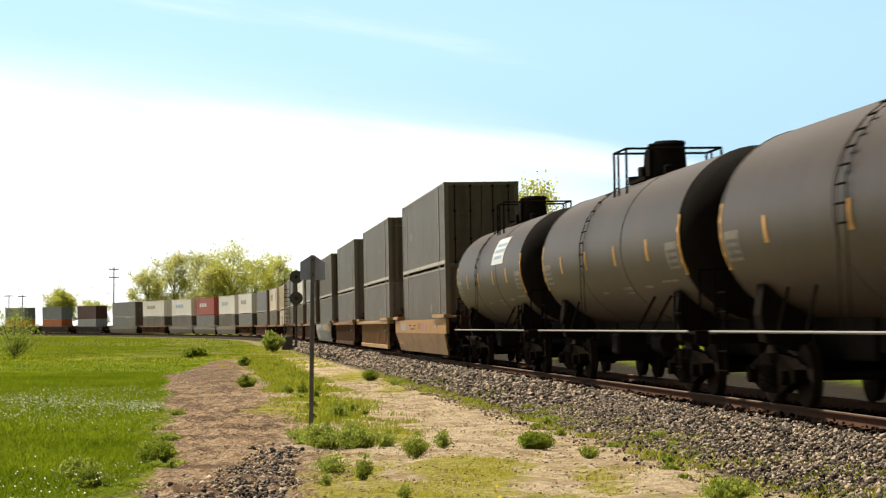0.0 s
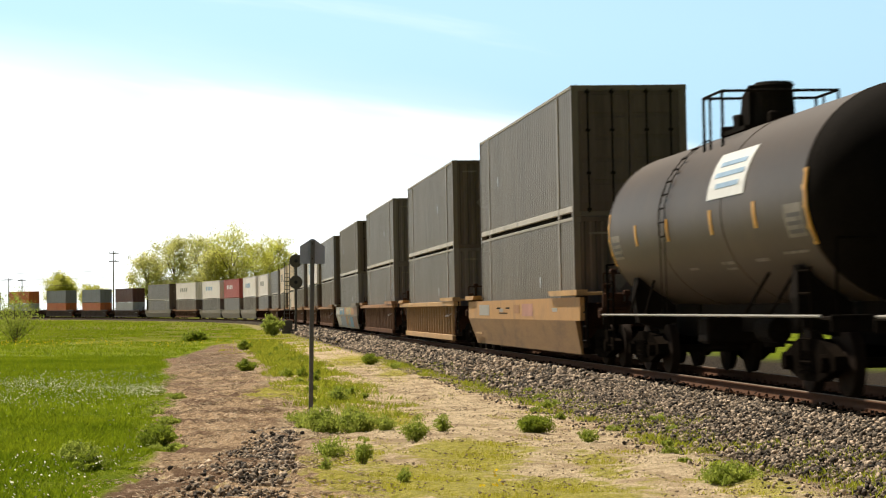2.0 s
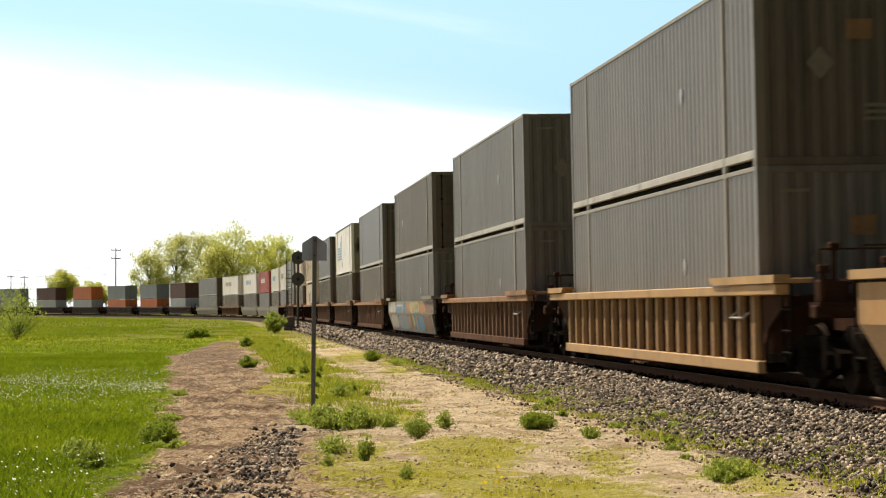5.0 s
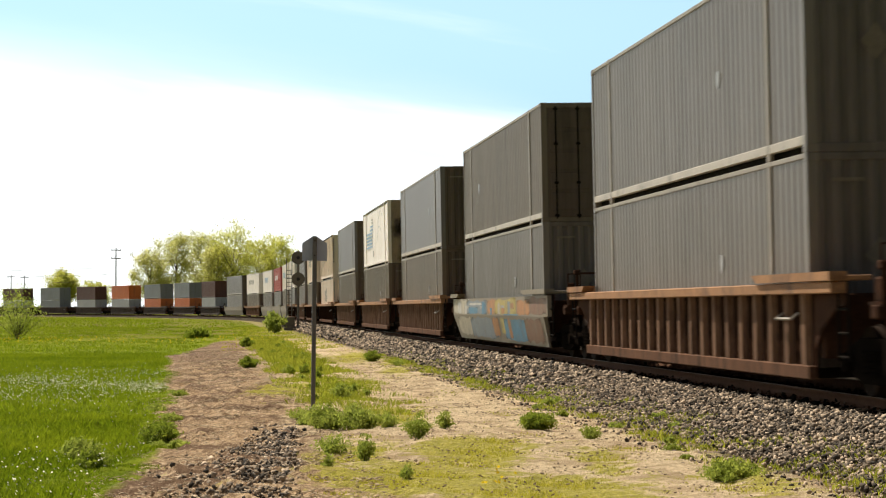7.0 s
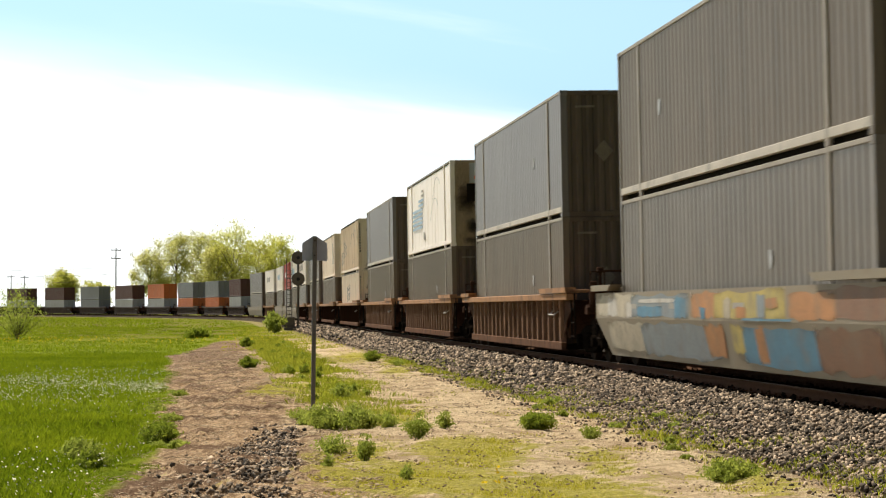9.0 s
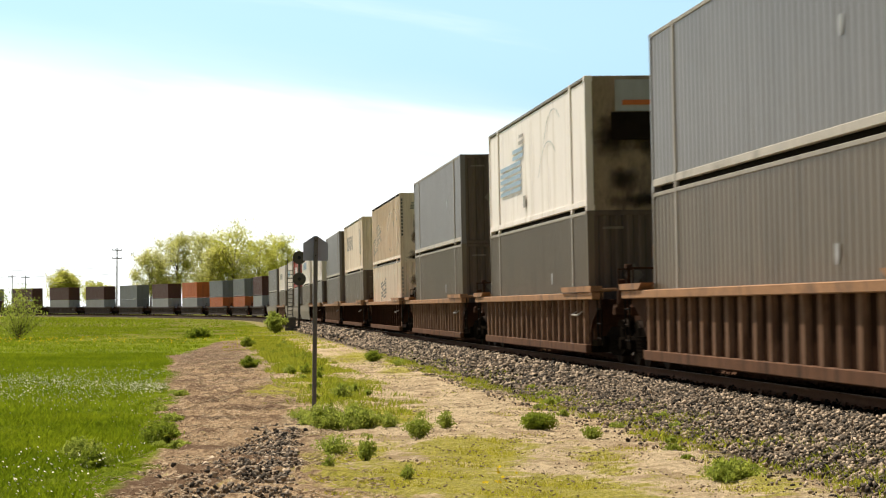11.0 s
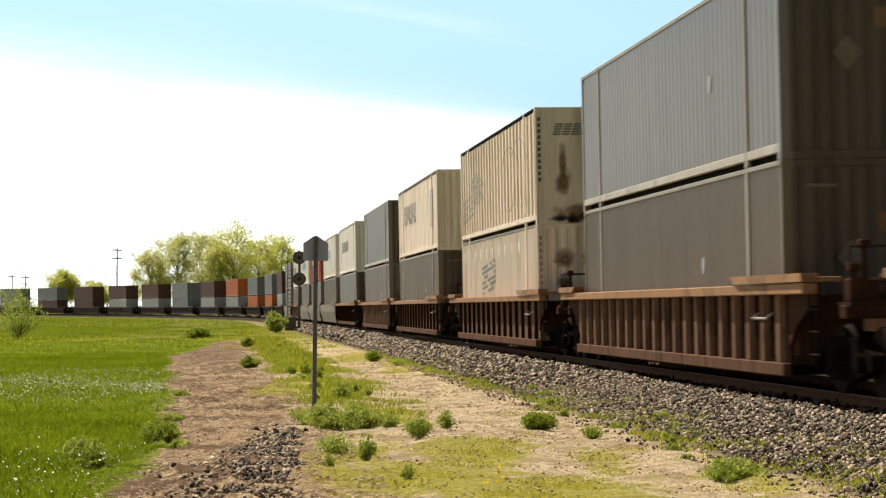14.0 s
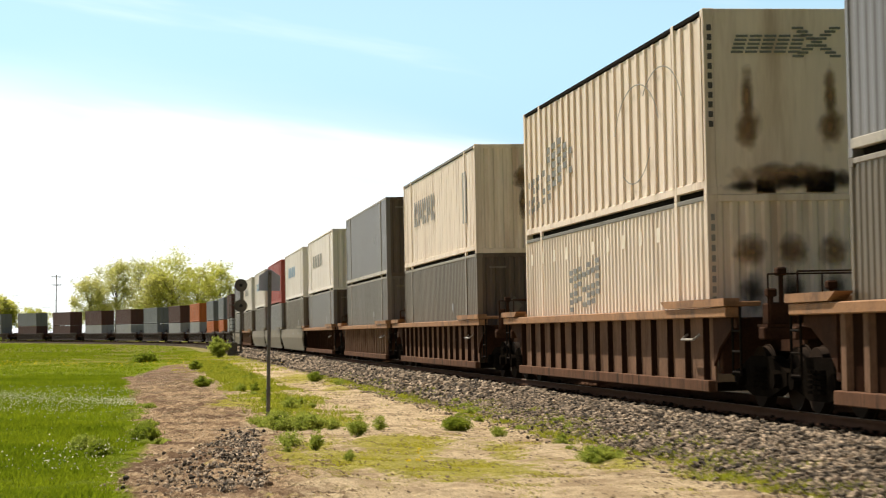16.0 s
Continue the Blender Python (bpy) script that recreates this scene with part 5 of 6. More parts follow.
CONSIST = [
    (53.20, "ysmooth", "doorsl", "grayl"), (76.60, "yrib", "grayl", "gray"), (100.05, "rib", "gray", "gray"), (123.20, "graf", "doors", "gray"),
    (146.35, "rib", "grayc", "grayb"), (169.35, "rib", "logo", "grayd"), (192.75, "rib", "grayc", "grayd"), (215.65, "ribwide", "ttop", "tlow"),
    (239.30, "ribwide", "btext", "grayb"), (261.00, "rib", "grayc", "gray"), (284.30, "ribwide", "white", "grayc"), (304.80, "tan", "whiteb", "grayb"),
    (325.60, "tan", "red", "grayc"), (346.00, "tan", "whiteb", "gray"), (368.30, "rib", "white", "grayb"), (390.30, "tan", "grayc", "grayc"),
    (414.30, "dark", "maroon40", "pale40"), (437.15, "dark", "slate40", "orange40"), (460.35, "dark", "slate40", "orange40"), (483.85, "dark", "orange40", "pale40"),
    (507.45, "dark", "maroon40", "pale40"), (531.05, "dark", "slate40", "slate40"), (554.35, "dark", "maroon40", "pale40"), (578.05, "dark", "maroon40", "pale40"),
    (601.35, "dark", "maroon40", "maroon40"), (624.95, "dark", "slate40", "maroon40"), (648.25, "dark", "slate40", "slate40"), (671.65, "dark", "slate40", "pale40"),
    (695.05, "dark", "maroon40", "slate40"),
]
_made = {}


def instance(key, maker):
    if key in _made:
        return copy_thing(_made[key], Matrix())
    _made[key] = maker()
    return _made[key]


for n_car, (s0, car, top, low) in enumerate(CONSIST):
    w = instance("car_" + car, WELLS[car])
    MOVERS.append((w, s0 + 8.075, 0.0))
    if n_car < 8:
        WHEELS.append(w)
    forty = top.endswith("40")
    mid = s0 + (10.05 if forty else 8.075)
    MOVERS.append((instance(low, LOADS[low]), mid, 0.36))
    MOVERS.append((instance(top, LOADS[top]), mid, 0.36 + 2.90 if not low.endswith("40") else 0.36 + 2.66))

DUSTY = "dusty black tank car with yellow reflective strips"
tanks = [(tank_car(DUSTY + " and a white notice", True), 41.15), (tank_car(DUSTY, False, 7.5), 23.1), (tank_car("long " + DUSTY, False, 8.4), 4.55)]
tanks.append((copy_thing(tanks[2][0], Matrix()), -15.45))
for k, (tk, s0) in enumerate(tanks):
    MOVERS.append((tk, s0, 0.0))
    if k < 3:
        WHEELS.append(tk)


# ---- line-side things ----
def line_sign():
    x, y = -2.08, 34.08
    z = float(ground_z(x, y))
    c = tagged(empty("track_sign", pose(x, y, z, 0, 0.5, 6)), "plain gray metal sign seen from behind on a square post", "sign")
    H = 2.3 - z
    bm = B()
    box(bm, -0.034, 0.034, -0.034, 0.034, -0.3, H - 0.02, 0.006)
    for i in range(24):
        rod(bm, (0, -0.037, 0.12 + i * 0.1), (0, -0.030, 0.12 + i * 0.1), 0.012, 6)
    part("post", bm, M_SIGNPOST, c)
    bm = B()
    w = 0.2
    prism(bm, [(-w, H - 0.40), (w, H - 0.40), (w, H - 0.12), (0.02, H), (-0.02, H), (-w, H - 0.12)], 1, 0.036, 0.042)
    part("plate", bm, M_SIGN, c, "dull gray five-sided plate")
    bm = B()
    for z_ in (H - 0.08, H - 0.32):
        rod(bm, (0, -0.045, z_), (0, 0.05, z_), 0.012, 6)
    part("bolt", bm, M_STEEL, c)


def signal():
    x, y = -11.25, 160.0
    z = float(ground_z(x, y))
    c = tagged(empty("railway_signal", pose(x, y, z, 0, 0, 4)), "dark railway signal mast with two round target heads", "signal")
    bm = B()
    rod(bm, (0.35, 0, 0), (0.35, 0, 5.9), 0.09, 10)
    part("mast", bm, M_GALV, c)
    for z_ in (5.45, 3.85):
        bm = B()
        rod(bm, (0.35, -0.22, z_), (0.35, -0.17, z_), 0.5, 24)
        head = part("target_head", bm, M_BLACK, c, "round black target")
        bm = B()
        rod(bm, (0.35, -0.34, z_), (0.35, -0.22, z_), 0.13, 12)
        part("lens", bm, M_GLASS, head, "dark unlit lens")
        bm = B()
        box(bm, 0.2, 0.5, -0.17, 0.2, z_ - 0.35, z_ + 0.35, 0.03)
        part("lamp_housing", bm, M_BLACK, head)
    bm = B()
    for dx in (-0.52, -0.12):
        rod(bm, (dx, 0.1, 0), (dx, 0.1, 5.3), 0.03, 6)
    for i in range(15):
        rod(bm, (-0.52, 0.1, 0.3 + i * 0.3), (-0.12, 0.1, 0.3 + i * 0.3), 0.022, 6)
    part("ladder", bm, M_GALV, c)
    bm = B()
    box(bm, -0.7, 0.8, -0.4, 0.5, -0.3, 0.3, 0.03)
    box(bm, -0.75, 0.1, -0.3, 0.4, 0.3, 1.0, 0.03)
    part("base_cabinet", bm, M_BLACK, c)
    bm = B()
    box(bm, -0.6, 0.5, -0.05, 0.35, 1.72, 1.78)
    box(bm, -0.6, 0.5, -0.05, 0.35, 3.9, 3.96)
    part("service_platform", bm, M_GALV, c)


line_sign()
signal()


def utility_pole(x, y, h, arms, words):
    z = float(ground_z(x, y))
    c = tagged(empty("utility_pole", pose(x, y, z, 0, 0, 35)), words, "utility pole", "utility poles")
    bm = B()
    rod(bm, (0, 0, -0.5), (0, 0, h), 0.2, 8, 0.13)
    part("pole", bm, M_POLE, c)
    for k in range(arms):
        bm = B()
        box(bm, -1.3, 1.3, -0.08, 0.08, h - 0.7 - 2.0 * k, h - 0.5 - 2.0 * k, 0.01)
        arm = part("crossarm", bm, M_POLE, c)
        for dx in (-1.2, -0.5, 0.5, 1.2):
            bm = B()
            rod(bm, (dx, 0, h - 0.5 - 2.0 * k), (dx, 0, h - 0.22 - 2.0 * k), 0.06, 6)
            part("insulator", bm, M_SIGN, arm)
    return c


utility_pole(-80.0, 520.0, 16.6, 2, "tall weathered wooden utility pole with two crossarms")
utility_pole(-130.0, 640.0, 11.9, 1, "distant wooden utility pole with one crossarm")
utility_pole(-126.0, 640.0, 11.7, 1, "distant wooden utility pole with one crossarm")
for k, zz in enumerate((8.6, 10.2, 11.8)):
    bm = B()
    # one sagging tube of square section
    rings = []
    for i in range(15):
        f = i / 14
        z = zz - 0.55 - 4.8 * f * (1 - f)
        rings.append([bm.verts.new((-80 - 130 * f, 520 + a, z + b)) for a, b in ((-0.03, 0), (0, 0.03), (0.03, 0), (0, -0.03))])
    for a, b in zip(rings, rings[1:]):
        for i in range(4):
            bm.faces.new((a[i], a[(i + 1) % 4], b[(i + 1) % 4], b[i]))
    ob = part("power_line", bm, M_WIRE)
    tagged(ob, "thin dark overhead wire strung from the utility pole", "wire", "overhead wires")


# ---- plants ----
def leaf_cloud(rng, centres, radii, count, size, squash=0.8, fuzz=0.62, up=0.0, slim=0.6):
    """Triangles' worth of leaves: small crossed quads, thick near the skin of overlapping clumps."""
    centres, radii = np.asarray(centres, float), np.asarray(radii, float)
    pick = rng.choice(len(radii), count, p=radii ** 2 / np.sum(radii ** 2))
    d = rng.normal(size=(count, 3)) * fuzz
    r = radii[pick]
    p = centres[pick] + d * r[:, None] * np.array([1, 1, squash])
    a = rng.normal(size=(count, 3)) + np.array([0, 0, up])
    a /= np.linalg.norm(a, axis=1)[:, None]
    b = np.cross(a, rng.normal(size=(count, 3)))
    b /= np.linalg.norm(b, axis=1)[:, None]
    s = size * rng.uniform(0.55, 1.3, count)[:, None]
    a, b = a * s, b * s * slim
    V = np.stack([p - a, p + b * 0.9, p + a, p - b * 0.9], 1).reshape(-1, 3)
    F = np.arange(count * 4).reshape(-1, 4)
    return V, F


def tree(name, x, y, height, width, words, seed, leaves=7000, leaf=0.42, material=None, airy=0.0, trunk_frac=0.28):
    rng = np.random.RandomState(seed)
    z = float(ground_z(x, y))
    c = tagged(empty(name, pose(x, y, z - 0.1)), words, name.replace("_", " "), "trees and shrubs")
    bm = B()
    r0 = 0.018 * height + 0.02
    top = height * 0.72
    rod(bm, (0, 0, -0.2), (0.1 * r0, 0, height * trunk_frac), r0, 8, r0 * 0.75)
    rod(bm, (0.1 * r0, 0, height * trunk_frac), (0.3, 0.2, top), r0 * 0.75, 8, r0 * 0.25)
    centres, radii = [], []
    n = 11
    for i in range(n):
        a = 2 * math.pi * i * 0.381966 + rng.uniform(-0.3, 0.3)
        hz = height * (trunk_frac + 0.05 + (0.9 - trunk_frac) * (i + 0.5) / n)
        prof = math.sin(math.pi * min(1, 0.22 + 0.72 * (hz / height - trunk_frac) / (1 - trunk_frac)))
        rad = width * 0.5 * prof * rng.uniform(0.5, 0.82)
        p = Vector((rad * math.cos(a), rad * math.sin(a), hz))
        st = height * (trunk_frac + 0.5 * (hz / height - trunk_frac))
        rod(bm, (0.05, 0, st), p, r0 * 0.38, 6, r0 * 0.08)
        for k in range(3):
            q = p + Vector(rng.normal(size=3)) * width * 0.13
            rod(bm, p * 0.75 + Vector((0, 0, st * 0.25)), q, r0 * 0.14, 5, r0 * 0.04)
            centres.append(q)
            radii.append(width * rng.uniform(0.09, 0.17) * (1 - 0.35 * airy))
        centres.append(p)
        radii.append(width * rng.uniform(0.13, 0.21) * (1 - 0.3 * airy))
    part("trunk", bm, M_BARK, c)
    # smaller sprays fill the dome between the limbs, with gaps left in an airy crown
    for i in range(int(46 - 16 * airy)):
        a, f = rng.uniform(0, 2 * math.pi), math.sqrt(rng.uniform(0, 1))
        hz = rng.uniform(trunk_frac, 0.97)
        dome = math.sqrt(max(0.0, 1 - ((hz - 0.45) / 0.56) ** 2))
        centres.append(Vector((0.47 * width * f * dome * math.cos(a), 0.47 * width * f * dome * math.sin(a), hz * height)))
        radii.append(width * rng.uniform(0.08, 0.15))
    V, F = leaf_cloud(rng, centres, radii, leaves, leaf, 0.85, 0.6)
    crown = new("crown", fast_mesh("crown", V, F, material or M_LEAF_TREE))
    crown.parent = c
    return c


FAR = "tall spring-green deciduous tree beyond the railway curve"
for k, (px, w, h, seed, airy, mm) in enumerate((
        (-71.0, 8.5, 11.5, 1, 0.5, M_LEAF_TREE_B), (-65.5, 10, 15.6, 2, 0.6, M_LEAF_TREE_B), (-58.8, 10.5, 16.4, 3, 0.5, M_LEAF_TREE_B),
        (-51.0, 12.5, 17.0, 4, 0.0, M_LEAF_TREE), (-45.5, 10, 15.0, 5, 0.2, M_LEAF_TREE), (-40.5, 9, 14.6, 6, 0.3, M_LEAF_TREE), (-54.5, 8.5, 13.0, 7, 0.2, M_LEAF_TREE_B))):
    tree("deciduous_tree", px, 515 + 6 * (k % 3), h + 4.0, w * 1.14, FAR, seed, 10000, 0.23, mm, airy, 0.28)
tree("round_tree", -107.0, 600, 12.0, 9, "rounded bright green tree in the distance", 11, 14000, 0.25, M_LEAF_TREE, 0.0, 0.36)
tree("round_tree", -99.5, 610, 8.6, 8, "low green scrub in the distance", 12, 8000, 0.24, M_LEAF_TREE, 0.0, 0.36)
# trees on the bank beyond the line
tree("deciduous_tree", 6.6, 150, 10.6, 5.0, "slender tree standing behind the train", 21, 6000, 0.13, M_LEAF_TREE, 0.3, 0.3)
for k, (tx, ty, h, w) in enumerate(((22.5, 78, 8, 7), (26, 88, 9, 8), (19, 100, 7, 6), (31, 96, 9.5, 8), (26, 64, 6, 6))):
    tree("deciduous_tree", tx, ty, h, w, "leafy green tree on the grassy bank behind the train", 30 + k, 14000, 0.13, M_LEAF_TREE, 0.1, 0.15)


def spike(bm, foot, tip, r):
    """A thin three-sided stem that grows out of the plant's one foot."""
    m = foot.co.lerp(tip, 0.3)
    ring = [bm.verts.new((m.x + r * math.cos(a), m.y + r * math.sin(a), m.z)) for a in (0, 2.09, 4.19)]
    end = bm.verts.new(tip)
    for i in range(3):
        bm.faces.new((foot, ring[(i + 1) % 3], ring[i]))
        bm.faces.new((ring[i], ring[(i + 1) % 3], end))


def bush(name, x, y, w, h, words, seed, n=900, leaf=0.05, material=None, stems=9):
    """A small plant: many stems from one foot, leaves along and at their ends."""
    rng = np.random.RandomState(seed)
    z = float(ground_z(x, y))
    c = tagged(empty(name, pose(x, y, z - 0.01)), words, "plant", "weeds beside the line")
    bm = B()
    foot = bm.verts.new((0, 0, -0.03))
    cs, rs = [], []
    for i in range(stems):
        a = 2 * math.pi * i * 0.381966
        t = math.sqrt((i + 0.5) / stems)
        p = Vector((0.5 * w * 0.85 * t * math.cos(a) * rng.uniform(0.8, 1.15), 0.5 * w * 0.85 * t * math.sin(a), h * (0.95 - 0.55 * t * t) * rng.uniform(0.6, 1.0)))
        spike(bm, foot, p, max(0.004, 0.012 * h))
        for f in (0.45, 0.72, 1.0):
            cs.append(p * f)
            rs.append(w * rng.uniform(0.09, 0.17))
    part("stem", bm, M_BARK, c)
    V, F = leaf_cloud(rng, cs, rs, n, leaf * 1.35, 0.75, 0.5, 1.1, 0.42)
    V[:, 2] = np.maximum(V[:, 2], 0.0)
    lv = new("foliage", fast_mesh("foliage", V, F, material or M_LEAF_WEED))
    lv.parent = c
    return c


# x, y, width, height of the plants that stand singly
DENSE = "dense rounded green weed on sandy ground"
LOOSE = "loose pale green weed on sandy ground"
PLANTS = (
    (1.28, 28.9, 0.55, 0.28, DENSE, 1500, 0.035, M_LEAF_BUSH), (1.86, 26.8, 0.33, 0.24, LOOSE, 500, 0.035, M_LEAF_WEED), (-0.31, 26.2, 0.42, 0.38, LOOSE, 800, 0.04, M_LEAF_WEED),
    (-0.83, 22.8, 0.26, 0.36, LOOSE, 420, 0.04, M_LEAF_WEED), (-0.75, 29.0, 0.38, 0.27, LOOSE, 600, 0.035, M_LEAF_WEED), (0.02, 29.0, 0.30, 0.25, LOOSE, 500, 0.035, M_LEAF_WEED),
    (-3.63, 27.2, 0.5, 0.34, DENSE, 1100, 0.04, M_LEAF_BUSH), (-5.4, 59.0, 0.6, 0.4, DENSE, 900, 0.05, M_LEAF_BUSH), (-2.2, 66.0, 0.62, 0.42, DENSE, 800, 0.05, M_LEAF_BUSH),
    (-1.3, 60.5, 0.45, 0.28, LOOSE, 400, 0.045, M_LEAF_WEED), (-2.2, 32.5, 0.45, 0.24, "dull gray-green weed at the sign post's foot", 600, 0.035, M_LEAF_WEED), (-1.4, 33.0, 0.4, 0.3, LOOSE, 500, 0.04, M_LEAF_WEED),
    (-1.55, 28.9, 0.7, 0.36, DENSE, 1500, 0.04, M_LEAF_WEED), (-1.1, 28.6, 0.6, 0.34, DENSE, 1200, 0.04, M_LEAF_WEED), (-1.85, 29.6, 0.5, 0.3, LOOSE, 800, 0.04, M_LEAF_WEED),
    (-1.25, 24.2, 0.5, 0.26, LOOSE, 700, 0.035, M_LEAF_WEED), (-1.15, 21.3, 0.18, 0.22, LOOSE, 240, 0.03, M_LEAF_WEED), (2.75, 20.5, 0.62, 0.22, DENSE, 1100, 0.035, M_LEAF_WEED),
    (-1.9, 39.5, 0.45, 0.33, LOOSE, 600, 0.045, M_LEAF_WEED), (-0.35, 20.3, 0.2, 0.16, LOOSE, 240, 0.03, M_LEAF_WEED),
    (-3.75, 22.8, 0.4, 0.26, DENSE, 700, 0.035, M_LEAF_BUSH), (-4.2, 24.6, 0.5, 0.28, DENSE, 800, 0.04, M_LEAF_WEED), (-8.5, 92.0, 0.7, 0.45, DENSE, 700, 0.08, M_LEAF_BUSH),
)
for k, (x, y, w, h, words, n, lf, mm) in enumerate(PLANTS):
    bush("weed", x, y, w, h, words, 50 + k, int(n * (4.0 if words == DENSE else 1.7)), lf * 0.44, mm, 16)
bush("shrub", -14.5, 125, 1.6, 0.7, "low dark green shrub at the meadow's edge", 90, 2500, 0.08, M_LEAF_BUSH)
bush("shrub", -11.1, 140, 1.7, 1.7, "leafy green shrub beside the railway signal", 91, 4500, 0.07, M_LEAF_WEED, 12)
bush("shrub", -23.2, 116, 3.6, 3.3, "spindly pale green shrub with bare lower stems", 92, 3200, 0.05, M_LEAF_WEED, 16)

_r = random.Random(77)
for k in range(30):
    s_, u_ = _r.uniform(18, 75), _r.uniform(6.3, 7.5)
    x, y, _ = beside(s_, u_)
    w = _r.uniform(0.16, 0.38)
    bush("weed", x, y, w, w * _r.uniform(0.6, 0.95), "small leafy green weed in the grass strip", 200 + k, 700, 0.02, _r.choice((M_LEAF_WEED, M_LEAF_BUSH)), 8)
for k in range(14):
    s_, u_ = _r.uniform(-2, 30), _r.uniform(2.9, 4.3)
    x, y, _ = beside(s_, u_)
    w = _r.uniform(0.14, 0.32)
    bush("weed", x, y, w, w * _r.uniform(0.35, 0.6), "low yellow-green weed at the ballast's foot", 240 + k, 500, 0.018, M_LEAF_WEED, 7)
for k in range(13):
    y = _r.uniform(27, 60) if k < 9 else _r.uniform(26, 29)
    u_ = float(meadow_edge(y)) + _r.uniform(-0.1, 0.25)
    x = float(np.interp(y, _y, _x)) - u_
    w = _r.uniform(0.2, 0.42)
    bush("weed", x, y, w, w * _r.uniform(0.28, 0.42), "leafy bright green weed on the meadow's edge", 270 + k, 1100, 0.022, M_LEAF_WEED, 12)


# ---- ground cover ----
def scatter(rng, n, y0, y1, u0, u1, power=1.0):
    """Random places in a strip along the line: thicker near y0 with a power above 1."""
    y = y0 + (y1 - y0) * rng.uniform(0, 1, n) ** power
    u = rng.uniform(u0, u1, n)
    x = np.interp(y, _y, _x) - u / np.cos(np.interp(y, _y, _th))
    return x, y, u


def blades(rng, x, y, h, width, lean=0.7):
    """Two-triangle blades of grass, one quad each, tapering and leaning at random."""
    n = len(x)
    z = ground_z(x, y) - 0.02
    a = rng.uniform(0, 2 * np.pi, n)
    t = rng.uniform(0, 2 * np.pi, n)
    dx, dy = np.cos(a) * width * 0.5, np.sin(a) * width * 0.5
    lx, ly = np.cos(t) * h * lean * rng.uniform(0.1, 1, n), np.sin(t) * h * lean * rng.uniform(0.1, 1, n)
    b0, b1 = np.stack([x - dx, y - dy, z], 1), np.stack([x + dx, y + dy, z], 1)
    m = np.stack([x + lx * 0.35 + dx * 0.8, y + ly * 0.35 + dy * 0.8, z + h * 0.6], 1)
    tip = np.stack([x + lx, y + ly, z + h], 1)
    return np.stack([b0, b1, m, tip], 1).reshape(-1, 3), np.arange(n * 4).reshape(-1, 4)


def lumps(x, y, k=1.0):
    return 0.5 + 0.25 * np.sin(1.3 * k * x + 0.7 * k * y + 1.0) * np.sin(0.9 * k * y - 0.4 * k * x) + 0.25 * np.sin(2.9 * k * x - 1.1 * k * y) * np.sin(2.1 * k * y + 0.6)


def stuff(name, V, F, material, words, cat):
    return tagged(new(name, fast_mesh(name, V, F, material)), words, cat, kind="stuff")


def meadow():
    rng = np.random.RandomState(101)
    sets = []
    for n, y0, y1, far, h0, h1, w in ((165000, 7, 34, 7.5, 0.04, 0.15, 0.010), (125000, 30, 80, 13, 0.05, 0.17, 0.018), (90000, 75, 200, 34, 0.05, 0.17, 0.045), (40000, 190, 430, 90, 0.08, 0.22, 0.16)):
        x, y, u = scatter(rng, n, y0, y1, 0, far, 0.85)
        e = meadow_edge(y)
        u = e - 0.12 + u + rng.exponential(0.05, n)
        x = np.interp(y, _y, _x) - u / np.cos(np.interp(y, _y, _th))
        L = lumps(x, y)
        h = (h0 + (h1 - h0) * L * rng.uniform(0.5, 1.15, n)) * np.clip(0.5 + (u - e) * 1.2, 0.4, 1)
        h = h * np.where((y > 98) & (u < e + 9) & (lumps(x, y, 0.35) > 0.46), 0.3, 1.0)
        sets.append(blades(rng, x, y, h, w * rng.uniform(0.7, 1.3, n)))
    V = np.concatenate([a for a, _ in sets])
    stuff("meadow_grass", V, np.arange(len(V)).reshape(-1, 4), M_GRASS, "lush bright green meadow grass of uneven height", "grass")


def tufts():
    rng = np.random.RandomState(102)
    # strip of grass round the sign's post, low patches on the sand, and weeds at the gravel's foot
    for name, material, words, sets in (
            ("verge_grass", M_GRASS_DRY, "patchy short yellow-green grass on sandy soil", ((110000, 14, 36, 2.8, 8.4, None, 0.012, 0.048, 0.008), (50000, 36, 85, 2.6, 9.0, None, 0.015, 0.06, 0.014), (26000, 14, 60, 3.5, 7.8, 0.62, 0.008, 0.028, 0.010), (14000, 80, 190, 3.4, 9.0, 0.4, 0.03, 0.10, 0.05))),
            ("coarse_grass", M_GRASS_V, "coarse green grass strip beside the sand", ((60000, 36, 120, 5.6, 8.0, 0.34, 0.03, 0.13, 0.014), (46000, 54, 118, 6.0, 7.7, 0.24, 0.06, 0.22, 0.016), (9000, 33, 50, 6.2, 7.6, 0.3, 0.03, 0.12, 0.012), (70000, 13, 75, 2.6, 4.05, 0.42, 0.03, 0.11, 0.010), (16000, 85, 190, 3.6, 8.0, 0.45, 0.04, 0.14, 0.05)))):
        V = []
        for n, y0, y1, u0, u1, keep, h0, h1, w in sets:
            x, y, u = scatter(rng, n, y0, y1, u0, u1)
            L = lumps(x, y, 1.7)
            edge = 0.3 * np.abs(u - 0.5 * (u0 + u1)) / (u1 - u0) * 2 * (0.6 + lumps(x, y, 4.3))
            ok = L * rng.uniform(0.75, 1.25, n) > keep + edge if keep else moss_at(x, y) + 1.3 * (L - 0.5) + 0.7 * (lumps(x, y, 5.1) - 0.5) + rng.normal(0, 0.14, n) > 0.42
            x, y, L = x[ok], y[ok], L[ok]
            V.append(blades(rng, x, y, h0 + (h1 - h0) * rng.uniform(0, 1, len(x)), np.full(len(x), w), 0.8)[0])
        V = np.concatenate(V)
        stuff(name, V, np.arange(len(V)).reshape(-1, 4), material, words, "grass")


